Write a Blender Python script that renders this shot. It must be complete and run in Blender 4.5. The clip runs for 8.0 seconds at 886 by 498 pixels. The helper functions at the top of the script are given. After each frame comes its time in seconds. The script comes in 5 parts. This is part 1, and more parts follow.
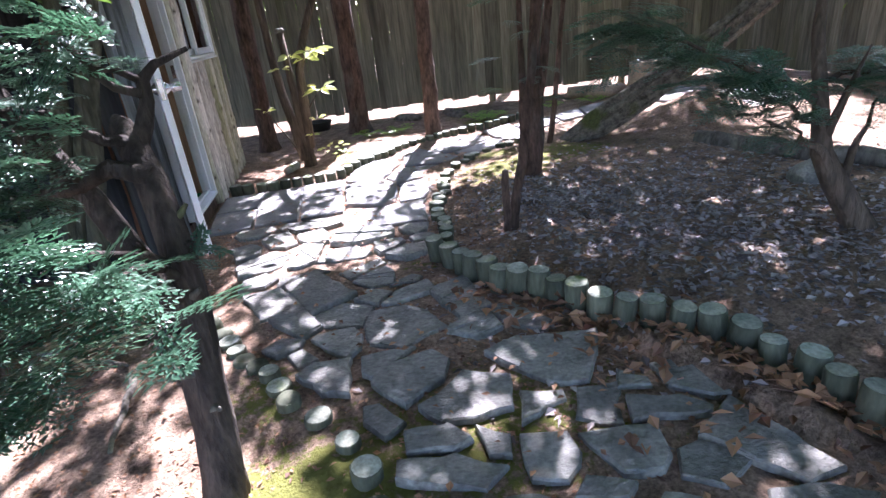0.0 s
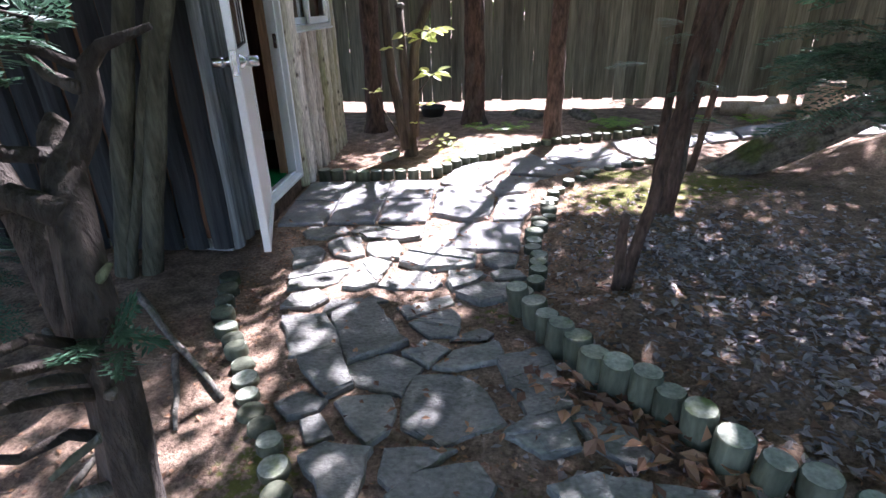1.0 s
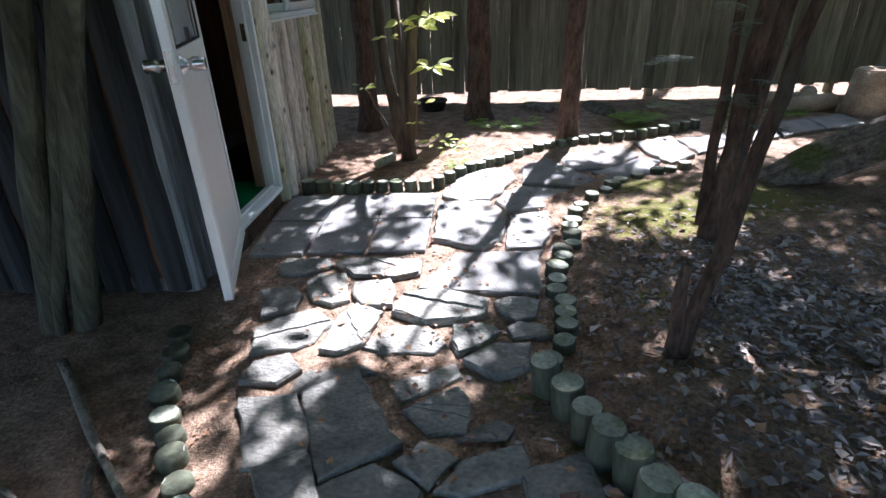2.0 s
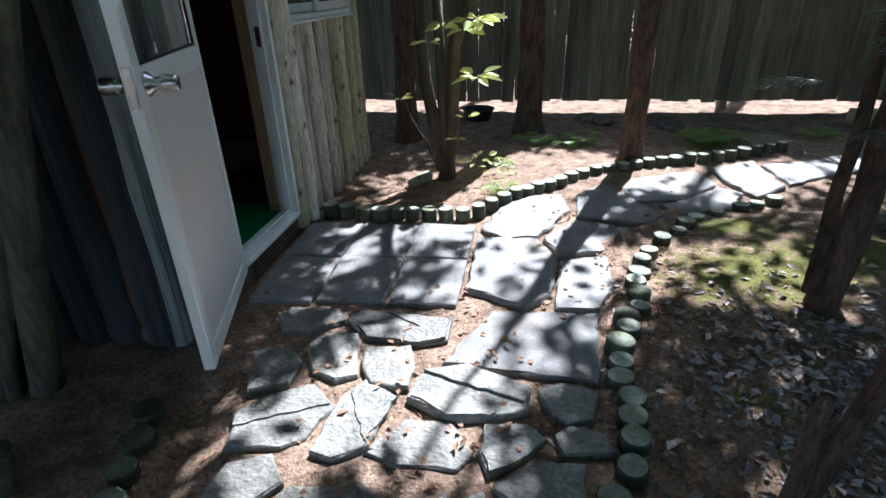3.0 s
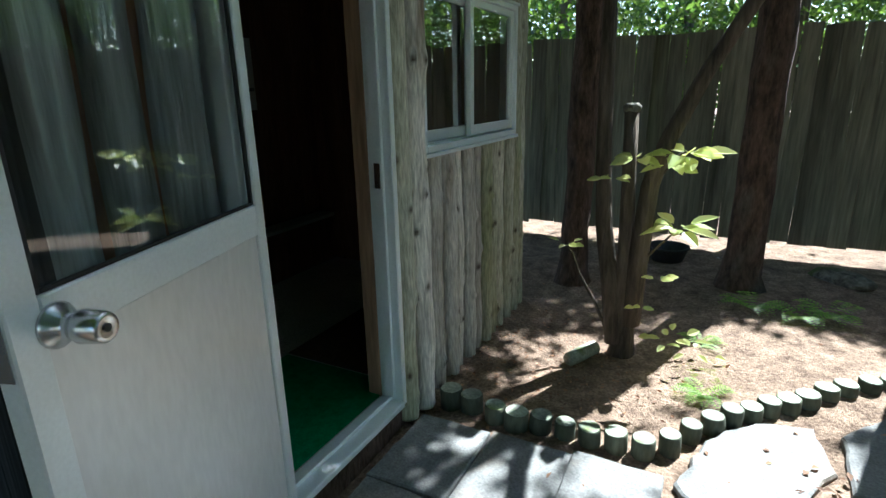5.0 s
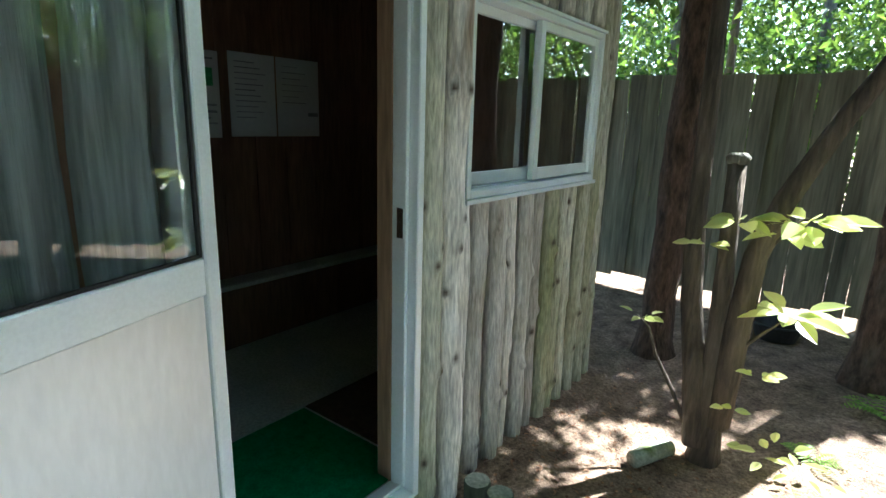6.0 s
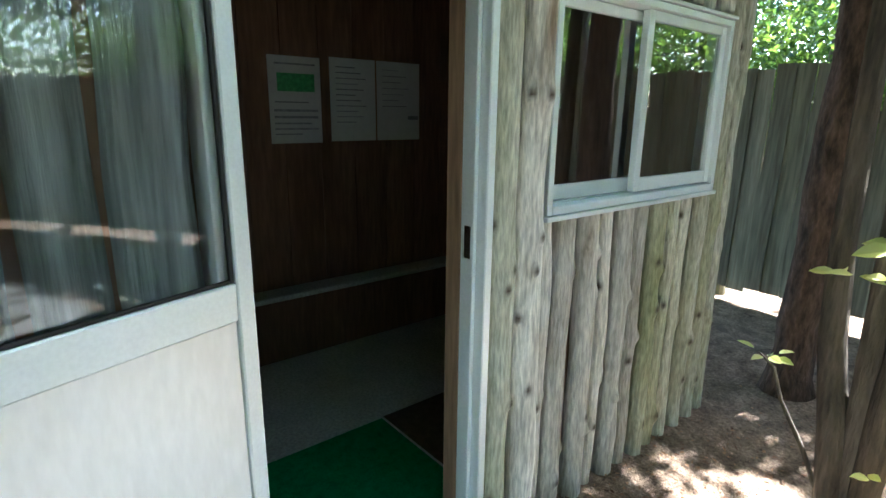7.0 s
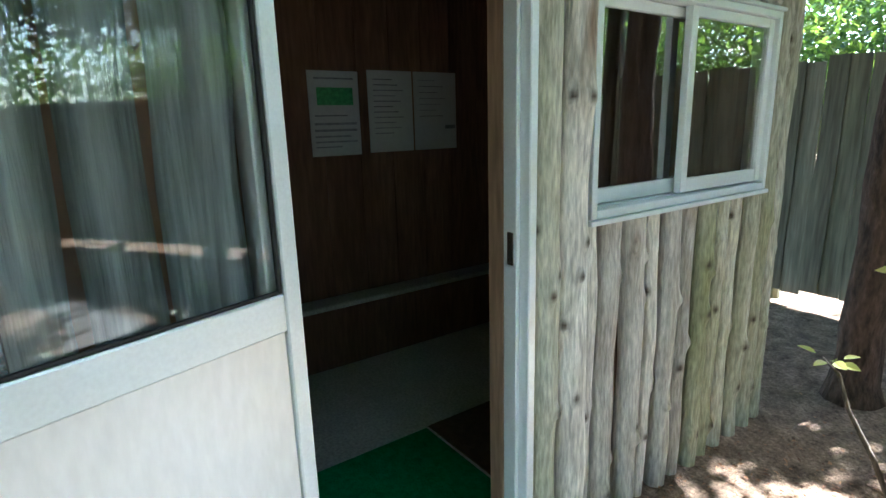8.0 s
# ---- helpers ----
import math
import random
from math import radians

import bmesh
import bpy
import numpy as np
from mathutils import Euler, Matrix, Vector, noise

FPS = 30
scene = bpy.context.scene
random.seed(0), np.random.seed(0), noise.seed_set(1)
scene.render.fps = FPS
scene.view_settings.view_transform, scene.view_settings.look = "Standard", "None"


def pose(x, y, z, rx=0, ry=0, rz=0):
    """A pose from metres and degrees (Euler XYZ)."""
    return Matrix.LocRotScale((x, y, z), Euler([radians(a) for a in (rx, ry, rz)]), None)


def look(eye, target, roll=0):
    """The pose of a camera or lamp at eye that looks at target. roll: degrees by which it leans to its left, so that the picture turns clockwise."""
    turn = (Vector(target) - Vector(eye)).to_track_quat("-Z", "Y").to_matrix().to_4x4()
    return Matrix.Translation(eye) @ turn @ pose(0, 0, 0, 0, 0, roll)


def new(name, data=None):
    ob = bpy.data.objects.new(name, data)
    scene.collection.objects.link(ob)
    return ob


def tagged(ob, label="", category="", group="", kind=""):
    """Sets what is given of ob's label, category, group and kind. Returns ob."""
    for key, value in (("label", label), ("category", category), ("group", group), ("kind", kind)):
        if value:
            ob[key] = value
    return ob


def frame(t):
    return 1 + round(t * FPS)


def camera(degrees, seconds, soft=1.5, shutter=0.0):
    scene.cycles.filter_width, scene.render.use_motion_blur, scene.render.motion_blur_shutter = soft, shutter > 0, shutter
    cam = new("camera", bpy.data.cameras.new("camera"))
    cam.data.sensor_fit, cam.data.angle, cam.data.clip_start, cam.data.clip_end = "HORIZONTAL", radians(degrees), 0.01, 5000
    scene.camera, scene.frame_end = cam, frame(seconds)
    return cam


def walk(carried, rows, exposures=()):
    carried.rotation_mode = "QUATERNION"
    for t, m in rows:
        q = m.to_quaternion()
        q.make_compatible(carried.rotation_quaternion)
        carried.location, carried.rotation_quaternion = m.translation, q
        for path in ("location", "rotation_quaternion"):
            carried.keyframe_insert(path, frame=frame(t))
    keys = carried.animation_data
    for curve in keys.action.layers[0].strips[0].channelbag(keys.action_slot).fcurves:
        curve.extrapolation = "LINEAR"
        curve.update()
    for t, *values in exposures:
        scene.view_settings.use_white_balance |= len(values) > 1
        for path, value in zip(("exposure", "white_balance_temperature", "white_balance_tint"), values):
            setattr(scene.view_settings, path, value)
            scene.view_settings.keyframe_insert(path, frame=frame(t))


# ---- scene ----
cam = camera(79.4, 8.0)
EXPOSURES = [(0, 3.85, 5600, 31), (1.5, 3.45, 5650, 25), (3, 2.7, 5450, 14), (4, 2.6, 5300, 8), (5, 2.9, 5400, 3), (6.5, 4.2, 5550, 5), (8, 4.4, 5500, 7)]
PATH = [
    (0, (1.065, -4.159, 1.128), (1.324, -2.346, 0.324), -6.4),
    (0.5, (1.187, -3.872, 1.128), (1.232, -2.073, 0.254), -4.7),
    (1, (1.22, -3.589, 1.133), (1.086, -1.776, 0.3), -1.6),
    (1.5, (1.197, -3.299, 1.136), (1.088, -1.504, 0.26), -2.0),
    (3, (1.17, -2.53, 1.14), (0.872, -0.763, 0.252), -1.9),
    (3.5, (1.132, -2.275, 1.136), (0.739, -0.471, 0.365), -0.3),
    (4, (1.061, -2.046, 1.167), (0.516, -0.262, 0.447), -0.8),
    (4.5, (0.987, -1.821, 1.2), (0.413, -0.023, 0.537), -4.6),
    (5, (0.962, -1.602, 1.221), (0.079, 0.1, 0.653), -1.2),
    (6.5, (0.934, -1.078, 1.241), (-0.377, 0.371, 0.812), 1.4),
    (7, (0.946, -1.017, 1.27), (-0.557, 0.209, 0.781), 0.7),
    (7.5, (0.938, -1.017, 1.269), (-0.623, 0.161, 0.849), 0.2),
    (8, (0.932, -1.022, 1.265), (-0.662, 0.096, 0.809), -1.6),
]
walk(cam, [(t, look(eye, target, roll)) for t, eye, target, roll in PATH], exposures=EXPOSURES)

# ---- world and sun ----
SUN_AZ, SUN_EL = radians(19.5), radians(47)
SUN = Vector((math.sin(SUN_AZ) * math.cos(SUN_EL), math.cos(SUN_AZ) * math.cos(SUN_EL), math.sin(SUN_EL)))
world = bpy.data.worlds.new("sky")
scene.world = world
world.use_nodes = True
sky = world.node_tree.nodes.new("ShaderNodeTexSky")
sky.sky_type = "NISHITA"
sky.sun_disc = False
sky.sun_elevation, sky.sun_rotation = SUN_EL, SUN_AZ
world.node_tree.links.new(sky.outputs[0], world.node_tree.nodes["Background"].inputs[0])
world.node_tree.nodes["Background"].inputs[1].default_value = 0.08
lamp = bpy.data.lights.new("sun", "SUN")
lamp.energy, lamp.angle, lamp.color = 3.1, radians(0.6), (1.0, 0.96, 0.88)
sun = new("sun", lamp)
sun.matrix_world = look(SUN * 30, (0, 0, 0))


# ---- materials ----
def tree_of(name):
    m = bpy.data.materials.new(name)
    m.use_nodes = True
    return m, m.node_tree.nodes, m.node_tree.links, m.node_tree.nodes["Principled BSDF"]


def surface(name, dark, light, scale=6.0, stretch=(1, 1, 1), rough=0.8, metal=0.0, bump=0.3, fine=60.0, spread=0.25, stain=None, stain_scale=1.5, stain_cut=(0.5, 0.62), coords="Object", spec=0.3, depth=0.02, mottle=0.26, knots=False):
    """Two noises of colour, one of relief, a variation from piece to piece and, if given, a stain of its own colour."""
    m, n, l, b = tree_of(name)
    tc, mp = n.new("ShaderNodeTexCoord"), n.new("ShaderNodeMapping")
    mp.inputs["Scale"].default_value = stretch
    l.new(tc.outputs[coords], mp.inputs[0])
    info = n.new("ShaderNodeObjectInfo")
    shift = n.new("ShaderNodeVectorMath")
    shift.operation = "MULTIPLY_ADD"
    comb = n.new("ShaderNodeCombineXYZ")
    for i in range(3):
        l.new(info.outputs["Random"], comb.inputs[i])
    l.new(comb.outputs[0], shift.inputs[0])
    shift.inputs[1].default_value = (17, 31, 23)
    l.new(mp.outputs[0], shift.inputs[2])
    a = n.new("ShaderNodeTexNoise")
    a.inputs["Scale"].default_value, a.inputs["Detail"].default_value, a.inputs["Roughness"].default_value = scale, 6, 0.65
    l.new(shift.outputs[0], a.inputs[0])
    f = n.new("ShaderNodeTexNoise")
    f.inputs["Scale"].default_value, f.inputs["Detail"].default_value = fine, 4
    l.new(shift.outputs[0], f.inputs[0])
    ramp = n.new("ShaderNodeValToRGB")
    ramp.color_ramp.elements[0].position, ramp.color_ramp.elements[1].position = 0.32, 0.68
    ramp.color_ramp.elements[0].color, ramp.color_ramp.elements[1].color = (*dark, 1), (*light, 1)
    l.new(a.outputs[0], ramp.inputs[0])
    out = ramp.outputs[0]
    if stain:
        st = n.new("ShaderNodeTexNoise")
        st.inputs["Scale"].default_value, st.inputs["Detail"].default_value = stain_scale, 5
        l.new(shift.outputs[0], st.inputs[0])
        cut = n.new("ShaderNodeMapRange")
        cut.inputs["From Min"].default_value, cut.inputs["From Max"].default_value = stain_cut
        l.new(st.outputs[0], cut.inputs[0])
        mix = n.new("ShaderNodeMix")
        mix.data_type = "RGBA"
        mix.inputs["B"].default_value = (*stain, 1)
        l.new(cut.outputs[0], mix.inputs["Factor"])
        l.new(out, mix.inputs["A"])
        out = mix.outputs["Result"]
    if knots:
        at, mk = n.new("ShaderNodeAttribute"), n.new("ShaderNodeMix")
        at.attribute_name = "knot"
        mk.data_type = "RGBA"
        mk.inputs["B"].default_value = (0.06, 0.042, 0.03, 1)
        l.new(at.outputs["Fac"], mk.inputs["Factor"])
        l.new(out, mk.inputs["A"])
        out = mk.outputs["Result"]
    hsv = n.new("ShaderNodeHueSaturation")
    val = n.new("ShaderNodeMapRange")
    val.inputs["To Min"].default_value, val.inputs["To Max"].default_value = 1 - spread, 1 + spread
    l.new(info.outputs["Random"], val.inputs[0])
    grain = n.new("ShaderNodeMapRange")
    grain.inputs["From Min"].default_value, grain.inputs["From Max"].default_value = 0.3, 0.7
    grain.inputs["To Min"].default_value, grain.inputs["To Max"].default_value = 1 - mottle, 1 + mottle
    l.new(f.outputs[0], grain.inputs[0])
    mul = n.new("ShaderNodeMath")
    mul.operation = "MULTIPLY"
    l.new(val.outputs[0], mul.inputs[0])
    l.new(grain.outputs[0], mul.inputs[1])
    l.new(mul.outputs[0], hsv.inputs["Value"])
    l.new(out, hsv.inputs["Color"])
    l.new(hsv.outputs[0], b.inputs["Base Color"])
    b.inputs["Roughness"].default_value, b.inputs["Metallic"].default_value = rough, metal
    b.inputs["Specular IOR Level"].default_value = spec
    if bump:
        add = n.new("ShaderNodeMath")
        add.operation = "MULTIPLY_ADD"
        add.inputs[1].default_value = 0.35
        l.new(f.outputs[0], add.inputs[0])
        l.new(a.outputs[0], add.inputs[2])
        bp = n.new("ShaderNodeBump")
        bp.inputs["Strength"].default_value, bp.inputs["Distance"].default_value = bump, depth
        l.new(add.outputs[0], bp.inputs["Height"])
        l.new(bp.outputs[0], b.inputs["Normal"])
    return m


def leafy(name, dark, light, through_light=0.45, rough=0.45):
    """Leaves: each island takes its own tone between two greens; some light passes through."""
    m, n, l, b = tree_of(name)
    geo, ramp = n.new("ShaderNodeNewGeometry"), n.new("ShaderNodeValToRGB")
    ramp.color_ramp.elements[0].color, ramp.color_ramp.elements[1].color = (*dark, 1), (*light, 1)
    l.new(geo.outputs["Random Per Island"], ramp.inputs[0])
    l.new(ramp.outputs[0], b.inputs["Base Color"])
    b.inputs["Roughness"].default_value = rough
    tr, mix = n.new("ShaderNodeBsdfTranslucent"), n.new("ShaderNodeMixShader")
    warm = n.new("ShaderNodeHueSaturation")
    warm.inputs["Hue"].default_value, warm.inputs["Saturation"].default_value, warm.inputs["Value"].default_value = 0.48, 1.1, 1.7
    l.new(ramp.outputs[0], warm.inputs["Color"])
    l.new(warm.outputs[0], tr.inputs[0])
    mix.inputs[0].default_value = through_light
    l.new(b.outputs[0], mix.inputs[1])
    l.new(tr.outputs[0], mix.inputs[2])
    l.new(mix.outputs[0], n["Material Output"].inputs[0])
    return m


def glassy(name, tint=(0.93, 0.96, 0.95), ior=1.5):
    m, n, l, b = tree_of(name)
    b.inputs["Base Color"].default_value = (*tint, 1)
    b.inputs["Roughness"].default_value, b.inputs["IOR"].default_value, b.inputs["Transmission Weight"].default_value = 0.01, ior, 1.0
    return m


def ground_material():
    """Soil and needle litter, with moss where the painted 'moss' layer lies."""
    m, n, l, b = tree_of("soil")
    tc = n.new("ShaderNodeTexCoord")
    noises = []
    for sc, det in ((1.3, 5), (9, 6), (70, 5), (26, 4)):
        t = n.new("ShaderNodeTexNoise")
        t.inputs["Scale"].default_value, t.inputs["Detail"].default_value, t.inputs["Roughness"].default_value = sc, det, 0.7
        l.new(tc.outputs["Object"], t.inputs[0])
        noises.append(t)
    r = n.new("ShaderNodeValToRGB")
    r.color_ramp.elements[0].position, r.color_ramp.elements[1].position = 0.3, 0.7
    r.color_ramp.elements[0].color, r.color_ramp.elements[1].color = (0.125, 0.086, 0.063, 1), (0.45, 0.33, 0.245, 1)
    l.new(noises[1].outputs[0], r.inputs[0])
    r2 = n.new("ShaderNodeValToRGB")
    r2.color_ramp.elements[0].position, r2.color_ramp.elements[1].position = 0.35, 0.66
    r2.color_ramp.elements[0].color, r2.color_ramp.elements[1].color = (0.42, 0.40, 0.39, 1), (1.3, 1.25, 1.2, 1)
    l.new(noises[2].outputs[0], r2.inputs[0])
    mul = n.new("ShaderNodeMix")
    mul.data_type, mul.blend_type = "RGBA", "MULTIPLY"
    mul.inputs["Factor"].default_value = 0.9
    l.new(r.outputs[0], mul.inputs["A"])
    l.new(r2.outputs[0], mul.inputs["B"])
    moss = n.new("ShaderNodeValToRGB")
    moss.color_ramp.elements[0].color, moss.color_ramp.elements[1].color = (0.05, 0.055, 0.016, 1), (0.20, 0.20, 0.05, 1)
    l.new(noises[3].outputs[0], moss.inputs[0])
    at = n.new("ShaderNodeAttribute")
    at.attribute_name = "moss"
    sub = n.new("ShaderNodeMath")
    sub.operation = "MULTIPLY_ADD"
    sub.inputs[1].default_value, sub.inputs[2].default_value = 2.6, -1.45
    l.new(noises[3].outputs[0], sub.inputs[0])
    add = n.new("ShaderNodeMath")
    add.use_clamp = True
    l.new(at.outputs["Fac"], add.inputs[0])
    l.new(sub.outputs[0], add.inputs[1])
    gate = n.new("ShaderNodeMapRange")
    gate.inputs["From Min"].default_value, gate.inputs["From Max"].default_value = 0.35, 0.65
    l.new(add.outputs[0], gate.inputs[0])
    mix = n.new("ShaderNodeMix")
    mix.data_type = "RGBA"
    l.new(gate.outputs[0], mix.inputs["Factor"])
    l.new(mul.outputs["Result"], mix.inputs["A"])
    l.new(moss.outputs[0], mix.inputs["B"])
    l.new(mix.outputs["Result"], b.inputs["Base Color"])
    b.inputs["Roughness"].default_value, b.inputs["Specular IOR Level"].default_value = 0.95, 0.15
    bp = n.new("ShaderNodeBump")
    bp.inputs["Strength"].default_value, bp.inputs["Distance"].default_value = 0.8, 0.02
    l.new(noises[2].outputs[0], bp.inputs["Height"])
    l.new(bp.outputs[0], b.inputs["Normal"])
    return m


SOIL = ground_material()
STONE = surface("slate", (0.098, 0.098, 0.086), (0.25, 0.245, 0.215), 8, (1, 1.25, 1), 0.55, 0, 0.6, 60, 0.24, (0.30, 0.28, 0.24), 2.2, (0.55, 0.72), spec=0.4, depth=0.03, mottle=0.28)
SLAB = surface("paving_slab", (0.145, 0.143, 0.137), (0.24, 0.235, 0.228), 7, (1, 1, 1), 0.75, 0, 0.2, 120, 0.08, (0.27, 0.22, 0.17), 3, (0.58, 0.75))
POST = surface("edging_bark", (0.05, 0.058, 0.038), (0.125, 0.132, 0.09), 12, (1, 1, 0.25), 0.85, 0, 0.4, 50, 0.2)
POSTTOP = surface("edging_end_grain", (0.22, 0.25, 0.19), (0.40, 0.41, 0.33), 14, (1, 1, 1), 0.8, 0, 0.25, 80, 0.3, (0.16, 0.2, 0.07), 8, (0.58, 0.7))
LOGWOOD = surface("weathered_log", (0.40, 0.36, 0.31), (0.68, 0.65, 0.59), 16, (1, 1, 0.16), 0.85, 0, 0.7, 120, 0.26, (0.24, 0.18, 0.13), 11, (0.58, 0.74), mottle=0.32, knots=True)
MOSSLOG = surface("algae_log", (0.34, 0.33, 0.24), (0.62, 0.60, 0.50), 16, (1, 1, 0.16), 0.85, 0, 0.7, 120, 0.26, (0.25, 0.26, 0.11), 4, (0.48, 0.70), mottle=0.32, knots=True)
# Same wood as GREYBOARD, near black: deep shade of the side wall painted in.
SHADEBOARD = surface("shade_darkened_waney_board", (0.012, 0.014, 0.016), (0.05, 0.056, 0.06), 10, (1, 1, 0.06), 0.85, 0, 0.6, 50, 0.2, (0.08, 0.08, 0.07), 2.5, (0.55, 0.7))
GREYBOARD = surface("silver_grey_waney_board", (0.07, 0.082, 0.082), (0.38, 0.42, 0.425), 16, (1, 1, 0.05), 0.85, 0, 0.8, 60, 0.2, (0.07, 0.085, 0.05), 3, (0.50, 0.64))
FENCE = surface("fence_board", (0.085, 0.082, 0.058), (0.25, 0.235, 0.17), 7, (1, 1, 0.07), 0.88, 0, 0.5, 60, 0.25, (0.13, 0.14, 0.07), 2.2, (0.55, 0.75))
DARKBARK = surface("dark_gnarled_bark", (0.022, 0.018, 0.015), (0.10, 0.08, 0.065), 18, (1, 1, 0.25), 0.92, 0, 1.0, 70, 0.15, (0.16, 0.15, 0.13), 5, (0.60, 0.72), depth=0.03)
# GREYBARK greener and about half as bright: the stems' deep shade painted in.
GREENBARK = surface("shaded_green_bark", (0.04, 0.042, 0.03), (0.12, 0.125, 0.09), 14, (1, 1, 0.14), 0.9, 0, 0.9, 70, 0.15, (0.09, 0.11, 0.05), 4, (0.56, 0.7), depth=0.03)
BARK = surface("brown_bark", (0.04, 0.027, 0.02), (0.18, 0.115, 0.085), 24, (1, 1, 0.3), 0.92, 0, 1.0, 80, 0.15, (0.11, 0.10, 0.08), 6, (0.58, 0.72), depth=0.04)
GREYBARK = surface("grey_bark", (0.07, 0.062, 0.05), (0.22, 0.20, 0.165), 14, (1, 1, 0.14), 0.9, 0, 0.9, 70, 0.15, (0.15, 0.16, 0.09), 4, (0.56, 0.7), depth=0.03)
SHRUBBARK = surface("shrub_bark", (0.045, 0.035, 0.026), (0.15, 0.115, 0.085), 16, (1, 1, 0.16), 0.92, 0, 0.9, 70, 0.12, depth=0.03)
MOSSWOOD = surface("mossy_dead_wood", (0.05, 0.042, 0.034), (0.27, 0.235, 0.19), 18, (1, 1, 1), 0.9, 0, 0.9, 60, 0.1, (0.09, 0.105, 0.035), 4, (0.52, 0.64), depth=0.03)
CUTWOOD = surface("cut_wood", (0.30, 0.22, 0.15), (0.50, 0.40, 0.29), 8, (1, 1, 1), 0.8, 0, 0.3, 60, 0.1)
ALU = surface("aluminium", (0.74, 0.79, 0.80), (0.82, 0.86, 0.87), 3, (1, 1, 1), 0.36, 0.25, 0.02, 150, 0.02, spec=0.5, mottle=0.04)
PANEL = surface("white_door_panel", (0.72, 0.73, 0.73), (0.78, 0.79, 0.79), 2.5, (1, 1, 0.3), 0.40, 0.45, 0.02, 80, 0.02, spec=0.5, mottle=0.04)
STEEL = surface("stainless_steel", (0.55, 0.55, 0.55), (0.7, 0.7, 0.7), 5, (1, 1, 1), 0.27, 1.0, 0.0, 100, 0.02, mottle=0.04)
RUBBER = surface("black_gasket", (0.015, 0.015, 0.016), (0.03, 0.03, 0.03), 20, (1, 1, 1), 0.6, 0, 0.05)
BROWNWALL = surface("brown_plywood", (0.11, 0.055, 0.03), (0.21, 0.115, 0.065), 5, (1, 1, 0.12), 0.6, 0, 0.1, 60, 0.05)
JAMBWOOD = surface("planed_jamb_wood", (0.20, 0.125, 0.075), (0.31, 0.20, 0.125), 9, (1, 1, 0.1), 0.65, 0, 0.1, 60, 0.05)
VINYL = surface("pale_floor_sheet", (0.36, 0.36, 0.33), (0.46, 0.46, 0.42), 4, (1, 1, 1), 0.55, 0, 0.05, 90, 0.03)
GREENMAT = surface("green_carpet", (0.0, 0.14, 0.045), (0.005, 0.24, 0.085), 30, (1, 1, 1), 0.95, 0, 0.6, 220, 0.03, spec=0.1)
BROWNMAT = surface("brown_carpet", (0.07, 0.05, 0.035), (0.13, 0.095, 0.065), 30, (1, 1, 1), 0.95, 0, 0.5, 220, 0.03, spec=0.1)
PAPER = surface("paper", (0.50, 0.50, 0.48), (0.58, 0.58, 0.55), 3, (1, 1, 1), 0.7, 0, 0.03, 60, 0.03, mottle=0.04)
INK = surface("grey_ink", (0.22, 0.22, 0.23), (0.30, 0.30, 0.31), 20, (1, 1, 1), 0.7, 0, 0)
GREENINK = surface("green_print", (0.05, 0.28, 0.10), (0.10, 0.40, 0.16), 12, (1, 1, 1), 0.6, 0, 0)
PALE = surface("pale_rock", (0.38, 0.38, 0.39), (0.58, 0.58, 0.58), 4, (1, 1, 1), 0.8, 0, 0.4, 40, 0.12)
DARKPOT = surface("dark_plastic", (0.02, 0.02, 0.02), (0.045, 0.045, 0.04), 8, (1, 1, 1), 0.5, 0, 0.05)
ROOFING = surface("roofing_felt", (0.05, 0.05, 0.05), (0.1, 0.1, 0.095), 8, (1, 1, 1), 0.9, 0, 0.2)
DEADLEAF = leafy("dead_leaves", (0.10, 0.05, 0.03), (0.42, 0.24, 0.13), 0.15, 0.7)
CHIPS = leafy("litter_chips", (0.08, 0.066, 0.06), (0.46, 0.40, 0.38), 0.0, 0.75)
BROADLEAF = leafy("bright_broad_leaf", (0.38, 0.46, 0.16), (0.60, 0.66, 0.30), 0.5, 0.35)
CONIFER = leafy("conifer_spray", (0.026, 0.068, 0.04), (0.09, 0.18, 0.115), 0.22, 0.28)
CROWNLEAF = leafy("canopy_leaf", (0.035, 0.075, 0.018), (0.09, 0.16, 0.035), 0.35, 0.45)
WOODLEAF = leafy("woodland_leaf", (0.035, 0.08, 0.02), (0.14, 0.23, 0.05), 0.45, 0.45)
FERN = leafy("fern_green", (0.12, 0.24, 0.04), (0.28, 0.42, 0.09), 0.5, 0.5)
GLASS = glassy("door_glass")
WINDOWGLASS = glassy("coated_window_glass", ior=2.4)


# ---- building helpers ----
def part(name, bm, material, parent=None, label="", smooth=False):
    """Links a bmesh as one mesh object under a thing or a part."""
    me = bpy.data.meshes.new(name)
    bm.to_mesh(me)
    bm.free()
    mats = material if isinstance(material, (list, tuple)) else [material]
    for m in mats:
        me.materials.append(m)
    if smooth:
        for p in me.polygons:
            p.use_smooth = True
    ob = new(name, me)
    if parent:
        ob.parent = parent
    return tagged(ob, label)


def piece(name, me, parent, m=None):
    """A further object on a mesh that is there already."""
    ob = new(name, me)
    ob.parent = parent
    if m is not None:
        ob.matrix_basis = m
    return ob


def thing(name, label, category, m=None, group="", kind=""):
    ob = new(name)
    ob.empty_display_size = 0.1
    if m is not None:
        ob.matrix_basis = m
    return tagged(ob, label, category, group, kind)


